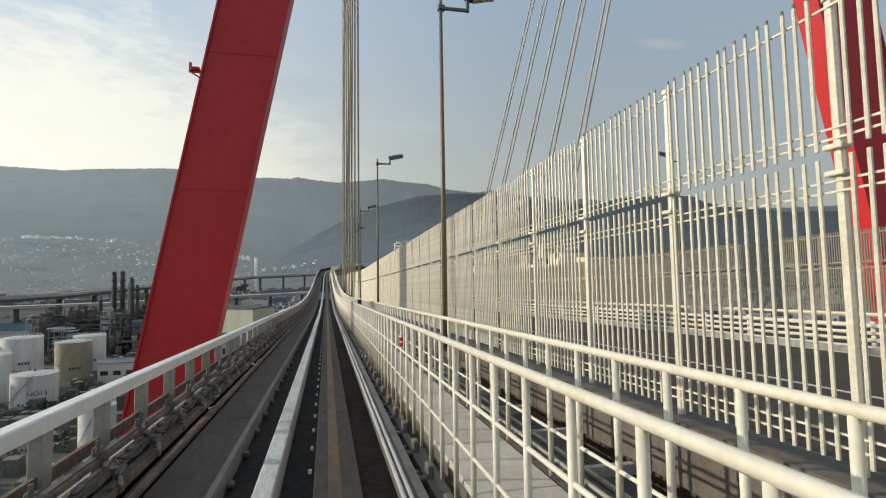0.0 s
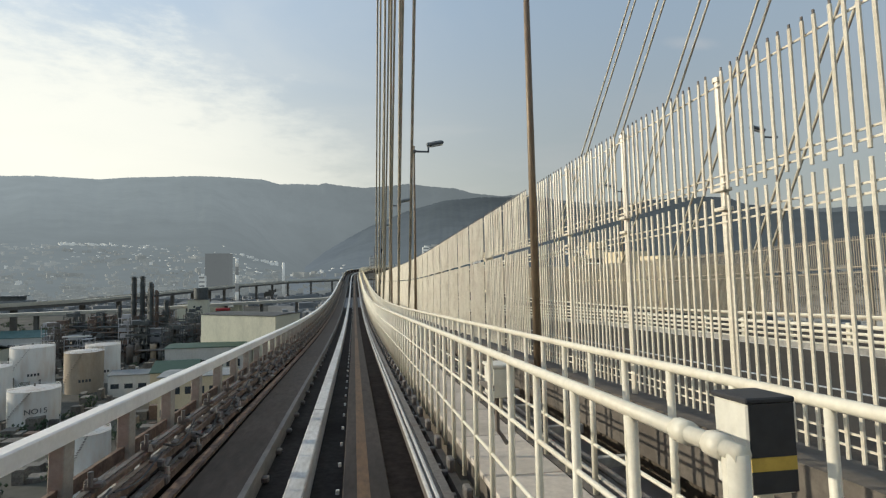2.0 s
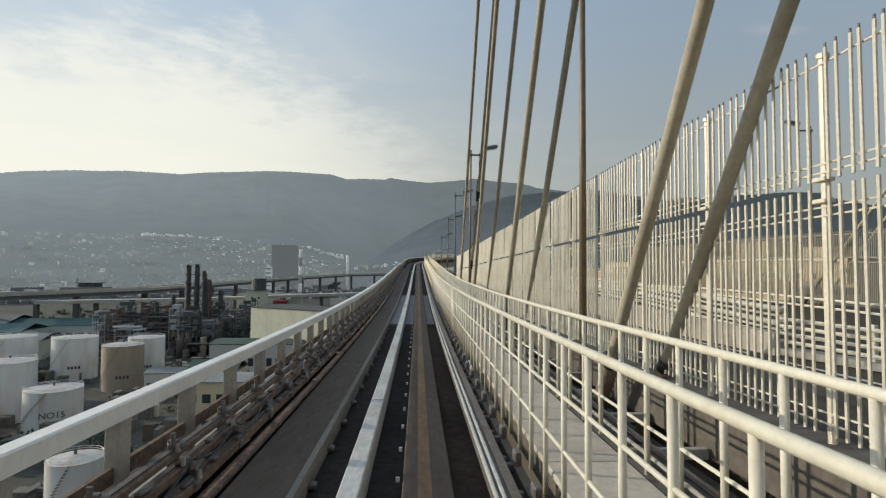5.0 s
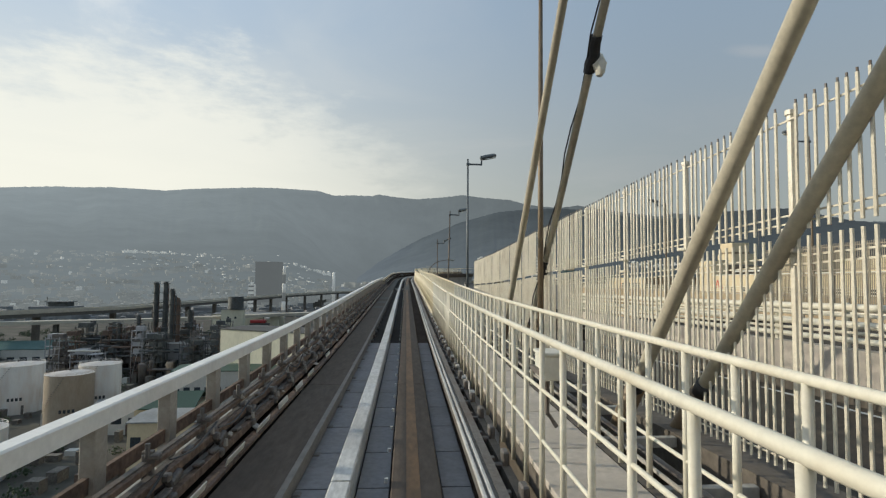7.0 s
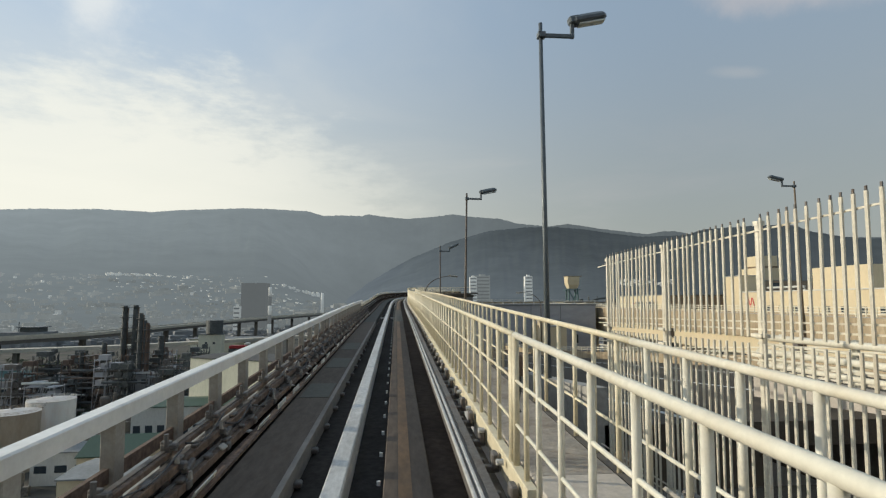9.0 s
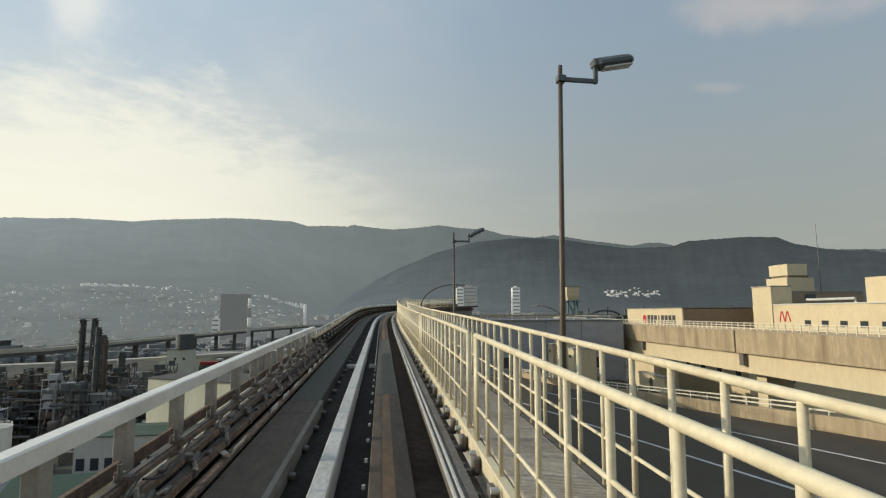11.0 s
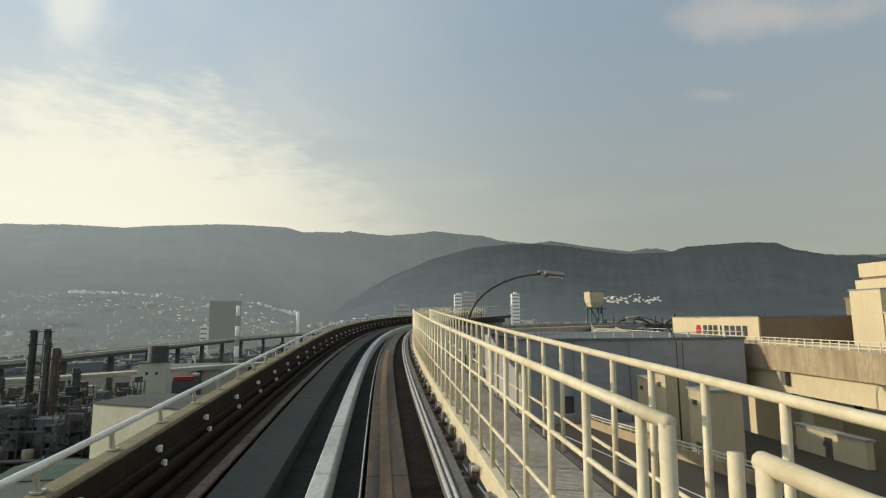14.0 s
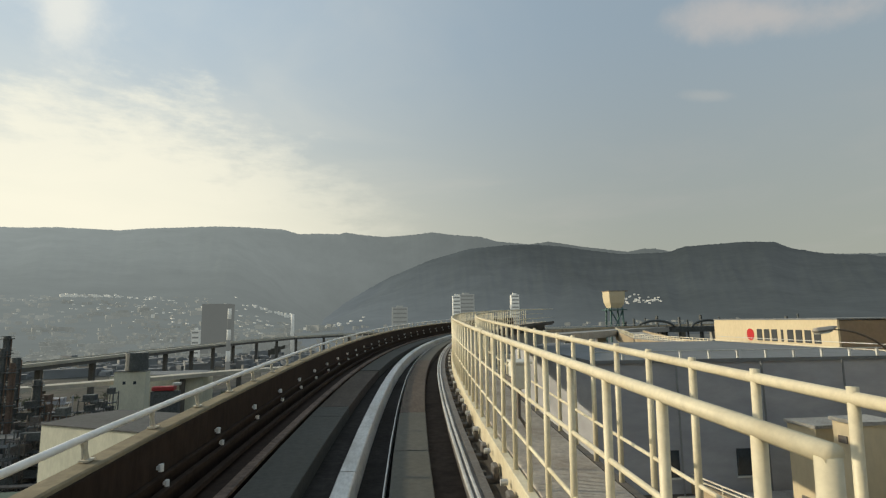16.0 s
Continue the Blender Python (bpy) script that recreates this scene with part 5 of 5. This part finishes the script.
shed("grey_shed", "pale grey-green shed with a flat roof", -66, 398, 56, 26, 36, -28, PALE_WALL, PLANT_ROOF, 0, .02)
shed("white_shed", "pale works building with a row of windows", -60, 285, 33, 16, 13, 2, WHITE_WALL, GREEN_ROOF, 1, .05, 10)
shed("low_shed", "low pale shed between the tanks", -78, 256, 18, 10, 7.5, 3, WHITE_WALL, GREY_ROOF, 1, .1, 4)
shed("yellow_building", "pale yellow two-storey building", -46, 214, 20, 12, 14, 1, CREAM_WALL, GREY_ROOF, 2, .04, 6)
shed("green_roof_shed", "yellowish building with a dark green roof", -60, 240, 14, 14, 11, 4, CREAM_WALL, GREEN_ROOF, 1, .2, 4)
shed("white_office", "white office building with dark window bands", -62, 305, 14, 12, 15, 6, WHITE_WALL, GREY_ROOF, 3, .02, 5)
shed("blue_building", "blue-grey plant building on open legs", -100, 345, 12, 16, 15, 3, BLUE_GREY, GREY_ROOF, 3, .02, 3)
shed("pale_hall", "pale green hall with a plain wall", -150, 640, 60, 30, 30, 3, PALE_WALL, GREY_ROOF, 0, .02)
for x, y, w, d, h in ((-250, 376, 70, 30, 10), (-190, 379, 50, 24, 9), (-310, 370, 60, 30, 10), (-210, 350, 40, 24, 9), (-270, 330, 50, 26, 9), (-180, 325, 30, 20, 8)):
    shed("factory_shed", "pale teal-roofed factory shed", x, y, w, d, h, 5, random.choice((WHITE_WALL, PALE_WALL)), random.choice((TEAL, GREY_ROOF)), 1, .12, 9)

refinery = thing("process_plant", "dark process plant of columns, frames and pipes", "plant")
random.seed(21)
for x, y, r, h in ((-172, 493, 1.9, 60), (-166, 494, 1.8, 60.5), (-158, 488, 2.3, 51), (-150, 466, 1.6, 56), (-178, 482, 1.5, 38), (-143, 478, 2.0, 42), (-146, 466, 1.2, 50), (-184, 470, 1.5, 34)):
    col = part("column", tube([(x, y, GZ), (x, y, GZ + h * .7), (x, y, GZ + h)], r, 10, r * .8), PLANT_RUST if r < 1.3 else PLANT, refinery)
    for z in np.arange(7, h, 6.5):
        ring = tube([(x, y, GZ + z), (x, y, GZ + z + .4)], r + 1.0, 10)
        tube_in(ring, [(x + (r + .9) * math.cos(a), y + (r + .9) * math.sin(a), GZ + z + 1.4) for a in np.linspace(0, 2 * math.pi, 11)], .08, 4)
        part("platform", ring, PLANT, col)
    part("ladder", box((x + r + .2, y - .3, GZ + h * .5), (.5, .2, h * .96)), PLANT_RUST, col)
for k in range(110):
    x, y = random.uniform(-215, -112), random.uniform(440, 520)
    h = random.uniform(10, 32)
    bm = bmesh.new()
    w, d = random.uniform(4, 10), random.uniform(4, 9)
    for a in (-1, 1):
        for b in (-1, 1):
            tube_in(bm, [(x + a * w / 2, y + b * d / 2, GZ), (x + a * w / 2, y + b * d / 2, GZ + h)], .25, 5)
        tube_in(bm, [(x - w / 2, y + a * d / 2, GZ + 1), (x + w / 2, y + a * d / 2, GZ + h)], .15, 4)
    for z in np.arange(4, h, 4.5):
        box_in(bm, (x, y, GZ + z), (w, d, .3))
        if random.random() < .7:
            box_in(bm, (x + random.uniform(-1, 1), y, GZ + z + 1.4), (w * random.uniform(.3, .8), d * .7, 2.6))
    part("steel_frame", bm, random.choice((PLANT, PLANT, PLANT_RUST, DULL, BLUE_GREY)), refinery)
for k in range(70):
    x, y, z = random.uniform(-215, -120), random.uniform(436, 520), GZ + random.uniform(4, 26)
    part("pipe", tube([(x, y, z), (x + random.uniform(8, 30), y, z)], random.uniform(.25, .8), 6), random.choice((PLANT, PLANT_RUST, DULL, WHITE_WALL)), refinery)
for k in range(16):
    x, y, h = random.uniform(-210, -115), random.uniform(436, 470), random.uniform(5, 14)
    part("vessel", tube([(x, y, GZ), (x, y, GZ + h), (x, y, GZ + h + 1.2)], random.uniform(1.2, 3), 10), random.choice((WHITE_WALL, DULL, TANK_TAN)), refinery, "", True)
control = thing("plant_tower", "pale square tower block with a dark drum on its roof", "tower")
part("shaft", prism([(-156, 577), (-138, 577), (-138, 584), (-156, 584)], GZ, -26.5), PALE_WALL, control)
part("roof_edge", prism([(-156.4, 576.6), (-137.6, 576.6), (-137.6, 584.4), (-156.4, 584.4)], -26.5, -25.8), GREY_ROOF, control)
drum = bmesh.new()
bmesh.ops.create_cone(drum, cap_ends=True, segments=20, radius1=6.3, radius2=6.3, depth=10.5, matrix=Matrix.Translation((-145, 581, -20.5)))
part("drum", drum, PLANT, control)
for k in range(2):
    part("window", box((-150 + k * 6, 576.95, -33), (1.6, .3, 1.8)), WINDOW, control, "dark window")
red_unit = thing("red_plant_unit", "small bright red equipment unit on a steel stand", "equipment")
part("body", box((-119, 555, -34.4), (12, 5, 2.4), .3), RED_STEEL_DARK, red_unit)
part("cab", box((-112, 554.5, -32.0), (4, 4, 1.6), .3), WHITE_WALL, red_unit)
part("stand", box((-118, 555, -49.4), (15, 4, 27)), PLANT, red_unit)
signal = thing("harbour_control_tower", "dark harbour control building with a flat overhanging roof", "building", Matrix.Translation((-513, 940, GZ)))
part("base", box((0, 0, 11), (60, 30, 22)), CITY, signal)
part("cabin", box((6, 0, 25), (26, 18, 7)), PLANT, signal)
part("roof", box((6, 0, 29), (32, 24, 1.2)), GREY_ROOF, signal)
part("mast", tube([(-14, 0, 22), (-14, 0, 36)], .5, 6), PLANT, signal)

hw = thing("elevated_highway", "long pale concrete elevated highway on piers", "viaduct")
HW = [(-900, 430, -27), (-480, 455, -27), (-330, 500, -27), (-268, 620, -27), (-246, 800, -26.5), (-215, 1060, -26), (-150, 1250, -24), (-20, 1380, -22), (200, 1460, -21), (600, 1540, -20)]
# sides and piers coloured dark as shade, carriageway pale as if in sun
part("deck", ribbon(HW, 9.6, -4.4, -.4), HW_SHADE, hw)
part("carriageway", ribbon(HW, 9.6, -.39, -.2), HW_WALL, hw, "carriageway coloured pale as if sunlit")
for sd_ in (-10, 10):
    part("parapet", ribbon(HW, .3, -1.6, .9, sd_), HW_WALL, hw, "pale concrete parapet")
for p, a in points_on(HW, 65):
    part("pier", prism([(p.x + dx, p.y + dy) for dx, dy in ((-2, -2), (2, -2), (2, 2), (-2, 2))], GZ, p.z - 4.4), HW_SHADE, hw)
hl = thing("low_highway", "second lower elevated road with a pale edge", "viaduct")
HL = [(-300, 520, -33), (-200, 560, -33), (-110, 640, -33), (0, 700, -32), (300, 760, -30)]
part("deck", ribbon(HL, 6, -2.0, .6), HW_WALL, hl)
for p, a in points_on(HL, 40):
    part("pier", prism([(p.x + dx, p.y + dy) for dx, dy in ((-1.5, -1.5), (1.5, -1.5), (1.5, 1.5), (-1.5, 1.5))], GZ, p.z - 2), HW_SHADE, hl)

# yard clutter between the works: low tanks, pipe bundles, small sheds, vehicles' roofs
random.seed(55)
for label, material, count, size in (("dark pipes, sheds and stacked goods filling the works yards", YARD, 1300, (1.5, 6)), ("pale sheds and containers scattered in the works yards", WHITE_WALL, 150, (1.5, 5)),
                                     ("rusty tanks and frames scattered in the works yards", PLANT_RUST, 200, (1.5, 4))):
    vs, fs = [], []
    for k in range(count):
        x, y = spread(random.uniform(-330, -22), random.uniform(110, 430))
        if x > -45 and y < 400:
            continue
        w, d, h = random.uniform(*size), random.uniform(*size), random.uniform(1, 6)
        m = Matrix.Translation((x, y, GZ)) @ Matrix.Rotation(random.choice((0, .1, 1.6, .05)), 4, "Z")
        n = len(vs)
        for z in (0, h):
            for a, b in ((-w, -d), (w, -d), (w, d), (-w, d)):
                vs.append(tuple(m @ Vector((a / 2, b / 2, z))))
        fs.extend([tuple(n + i for i in f) for f in CUBE])
    me = bpy.data.meshes.new("yard_clutter")
    me.from_pydata(vs, [], fs)
    me.materials.append(material)
    tagged(new("yard_clutter", me), label, kind="stuff")
vs, fs = [], []
for k in range(700):   # belts of shrubs and trees: many small leaf clumps each
    cx, cy = random.uniform(-420, -45), random.uniform(180, 760)
    size = random.uniform(1.4, 3.4)
    for q in range(60):
        d = Vector((random.gauss(0, 1), random.gauss(0, 1), random.gauss(0, .7)))
        c = Vector((cx, cy, GZ + size)) + d * size * .55
        n = len(vs)
        e = size * random.uniform(.10, .22)
        for v in ((1, 0, 0), (-1, 0, 0), (0, 1, 0), (0, -1, 0), (0, 0, 1), (0, 0, -1)):
            vs.append(tuple(c + Vector(v) * e * random.uniform(.6, 1.3)))
        fs.extend([tuple(n + i for i in f) for f in ((0, 2, 4), (2, 1, 4), (1, 3, 4), (3, 0, 4), (2, 0, 5), (1, 2, 5), (3, 1, 5), (0, 3, 5))])
me = bpy.data.meshes.new("yard_trees")
me.from_pydata(vs, [], fs)
me.materials.append(FOLIAGE)
tagged(new("yard_trees", me), "dark green trees and shrubs between the works buildings", kind="stuff")

# ---- far: chimneys, towers, town, hills ----
def far_dir(az, dist, el=0.0, s=60):
    c = along(s, 0, EYE)
    return Vector((c.x + dist * math.sin(radians(az)), c.y + dist * math.cos(radians(az)), c.z + dist * math.tan(radians(el))))


def tower_block(x, y, w, h, wall, label, name="tower_block"):
    ob = thing(name, label, "tower block", Matrix.Translation((x, y, GZ)))
    part("wall", box((0, 0, h / 2), (w, w * .8, h)), wall, ob)
    part("roof_room", box((0, 0, h + 2), (w * .4, w * .4, 4)), wall, ob)
    n = max(3, int(h / 9))
    for k in range(n):
        part("window_band", box((0, -w * .4 - .15, h * (k + .5) / n), (w * .86, .3, h / n * .35)), DARK_FAR, ob)
    return ob


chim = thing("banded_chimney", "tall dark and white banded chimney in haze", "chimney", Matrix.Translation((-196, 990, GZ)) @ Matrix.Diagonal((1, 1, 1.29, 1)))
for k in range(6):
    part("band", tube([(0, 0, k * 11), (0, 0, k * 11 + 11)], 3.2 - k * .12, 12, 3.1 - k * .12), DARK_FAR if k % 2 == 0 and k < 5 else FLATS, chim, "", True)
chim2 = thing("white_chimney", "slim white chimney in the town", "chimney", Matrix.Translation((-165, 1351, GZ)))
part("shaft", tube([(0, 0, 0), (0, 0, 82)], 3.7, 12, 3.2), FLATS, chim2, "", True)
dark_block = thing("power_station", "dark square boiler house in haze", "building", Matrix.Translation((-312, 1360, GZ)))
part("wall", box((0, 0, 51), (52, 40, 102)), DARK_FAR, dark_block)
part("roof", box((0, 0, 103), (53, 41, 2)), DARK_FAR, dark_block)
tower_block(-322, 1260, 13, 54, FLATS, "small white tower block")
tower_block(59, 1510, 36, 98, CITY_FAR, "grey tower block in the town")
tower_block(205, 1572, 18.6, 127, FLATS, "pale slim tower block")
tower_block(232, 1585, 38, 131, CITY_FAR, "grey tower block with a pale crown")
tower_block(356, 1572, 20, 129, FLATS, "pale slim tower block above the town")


BACK = ((-90, 5.2), (-60, 5.9), (-45, 6.3), (-37.6, 6.98), (-35.4, 7.47), (-31.8, 7.95), (-30, 8.05), (-27.9, 8.28), (-25.5, 8.34), (-23.4, 8.36), (-21.2, 8.7), (-18.4, 8.96),
        (-15.5, 9.24), (-12.9, 9.3), (-9.2, 9.22), (-7.6, 8.8), (-5.9, 8.9), (-3.7, 8.88), (-3.0, 9.06), (-1.4, 8.85), (1, 8.64), (3.9, 8.87), (5.9, 9.12), (8, 8.83), (10.9, 8.58),
        (12.7, 8.05), (15.9, 7.66), (17.9, 7.86), (19.5, 7.56), (21.2, 7.21), (22.8, 6.96), (25.5, 6.5), (27, 6.72), (28.1, 6.66), (29.3, 6.33), (36, 5.6), (45, 5.0), (90, 4.2))
FRONT = ((-8, -1.2), (-5.7, -.2), (-3, 1.9), (-.8, 3.25), (1.5, 4.5), (5.6, 6.2), (9.7, 7.32), (13.7, 7.62), (16.6, 7.55), (19.4, 7.23), (21.6, 6.8), (24.8, 6.26), (28.9, 6.2),
         (30.4, 6.66), (34.2, 6.74), (35.5, 6.74), (37.7, 6.54), (38.9, 5.9), (40.9, 5.34), (42.8, 5.0), (43.9, 4.97), (45.2, 4.65), (60, 4.0), (90, 3.4))


def slope_el(r):
    """Elevation of the gentle built-up slope below the ridge, seen from the bridge."""
    return float(np.interp(r, (1300, 1700, 2100, 2500), (-2.8, -1.0, .9, 2.4)))


def crest_of(profile, az):
    """The skyline, with the tops of its woods."""
    top_a, top_e = zip(*profile)
    wave = .05 * noise.noise((az * 2.6, 1, 3)) + .045 * noise.noise((az * 7.0, 2, 3)) + .03 * noise.noise((az * 19.0, 2, 7))
    return float(np.interp(az, top_a, top_e)) + wave


def spurs(az, u, seed):
    """Spurs and gullies that run down a slope: 0 at its foot and crest."""
    q = noise.noise((az * .22 + u * .5, u * .7, seed)) + .6 * noise.noise((az * .6 - u * .8, u * 1.3, seed + 4)) + .3 * noise.noise((az * 1.7, u * 4, seed + 9))
    return q * math.sin(math.pi * min(1, max(0, u)))


def back_el(az, r, crest):
    """Elevation of the ridge's near side: a built-up slope at its foot, then woods."""
    right = -.8 + (crest + .8) * min(1, max(0, (r - 3950) / 750) ** .8)
    if r < 2500:
        left = slope_el(r)
    else:
        u = (r - 2500) / 2200
        left = 2.4 + (crest - 2.4) * min(1, u ** .8 + .08 * spurs(az, u, 5))
    f = min(1, max(0, (az + 15) / 13))
    f = f * f * (3 - 2 * f)
    return left + (right - left) * f


def front_el(az, r, crest):
    if r < 1700:
        return min(slope_el(r), crest)
    u = (r - 1700) / 2200
    foot = min(-.6, crest)
    return foot + (crest - foot) * min(1, u ** .8 + .075 * spurs(az, u, 8))


def range_of_hills(name, label, height, profile, r1, az0, az1, material):
    """Wooded hills from 1300 m out to a crest at r1 metres."""
    na, nr = round((az1 - az0) / .13), 30
    vs, fs = [], []
    for i in range(na + 1):
        az = az0 + (az1 - az0) * i / na
        crest = crest_of(profile, az)
        for j in range(nr + 1):
            r = 1300 + (r1 - 1300) * j / nr
            vs.append(tuple(far_dir(az, r, height(az, r, crest))))
        vs.append(tuple(far_dir(az, r1 + 40, -2)))
    row = nr + 2
    for i in range(na):
        for j in range(row - 1):
            a = i * row + j
            fs.append((a, a + row, a + row + 1, a + 1))
    me = bpy.data.meshes.new(name)
    me.from_pydata(vs, [], fs)
    me.materials.append(material)
    for p in me.polygons:
        p.use_smooth = True
    return tagged(new(name, me), label, kind="structure")


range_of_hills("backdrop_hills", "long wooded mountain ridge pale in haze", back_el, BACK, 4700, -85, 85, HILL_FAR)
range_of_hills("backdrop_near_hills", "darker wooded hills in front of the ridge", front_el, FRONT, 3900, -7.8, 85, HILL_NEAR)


def ground_el(az, r):
    return front_el(az, r, crest_of(FRONT, az)) if az > -7.8 else back_el(az, r, crest_of(BACK, az))


# town on the lower slopes: countless small houses and blocks
random.seed(33)
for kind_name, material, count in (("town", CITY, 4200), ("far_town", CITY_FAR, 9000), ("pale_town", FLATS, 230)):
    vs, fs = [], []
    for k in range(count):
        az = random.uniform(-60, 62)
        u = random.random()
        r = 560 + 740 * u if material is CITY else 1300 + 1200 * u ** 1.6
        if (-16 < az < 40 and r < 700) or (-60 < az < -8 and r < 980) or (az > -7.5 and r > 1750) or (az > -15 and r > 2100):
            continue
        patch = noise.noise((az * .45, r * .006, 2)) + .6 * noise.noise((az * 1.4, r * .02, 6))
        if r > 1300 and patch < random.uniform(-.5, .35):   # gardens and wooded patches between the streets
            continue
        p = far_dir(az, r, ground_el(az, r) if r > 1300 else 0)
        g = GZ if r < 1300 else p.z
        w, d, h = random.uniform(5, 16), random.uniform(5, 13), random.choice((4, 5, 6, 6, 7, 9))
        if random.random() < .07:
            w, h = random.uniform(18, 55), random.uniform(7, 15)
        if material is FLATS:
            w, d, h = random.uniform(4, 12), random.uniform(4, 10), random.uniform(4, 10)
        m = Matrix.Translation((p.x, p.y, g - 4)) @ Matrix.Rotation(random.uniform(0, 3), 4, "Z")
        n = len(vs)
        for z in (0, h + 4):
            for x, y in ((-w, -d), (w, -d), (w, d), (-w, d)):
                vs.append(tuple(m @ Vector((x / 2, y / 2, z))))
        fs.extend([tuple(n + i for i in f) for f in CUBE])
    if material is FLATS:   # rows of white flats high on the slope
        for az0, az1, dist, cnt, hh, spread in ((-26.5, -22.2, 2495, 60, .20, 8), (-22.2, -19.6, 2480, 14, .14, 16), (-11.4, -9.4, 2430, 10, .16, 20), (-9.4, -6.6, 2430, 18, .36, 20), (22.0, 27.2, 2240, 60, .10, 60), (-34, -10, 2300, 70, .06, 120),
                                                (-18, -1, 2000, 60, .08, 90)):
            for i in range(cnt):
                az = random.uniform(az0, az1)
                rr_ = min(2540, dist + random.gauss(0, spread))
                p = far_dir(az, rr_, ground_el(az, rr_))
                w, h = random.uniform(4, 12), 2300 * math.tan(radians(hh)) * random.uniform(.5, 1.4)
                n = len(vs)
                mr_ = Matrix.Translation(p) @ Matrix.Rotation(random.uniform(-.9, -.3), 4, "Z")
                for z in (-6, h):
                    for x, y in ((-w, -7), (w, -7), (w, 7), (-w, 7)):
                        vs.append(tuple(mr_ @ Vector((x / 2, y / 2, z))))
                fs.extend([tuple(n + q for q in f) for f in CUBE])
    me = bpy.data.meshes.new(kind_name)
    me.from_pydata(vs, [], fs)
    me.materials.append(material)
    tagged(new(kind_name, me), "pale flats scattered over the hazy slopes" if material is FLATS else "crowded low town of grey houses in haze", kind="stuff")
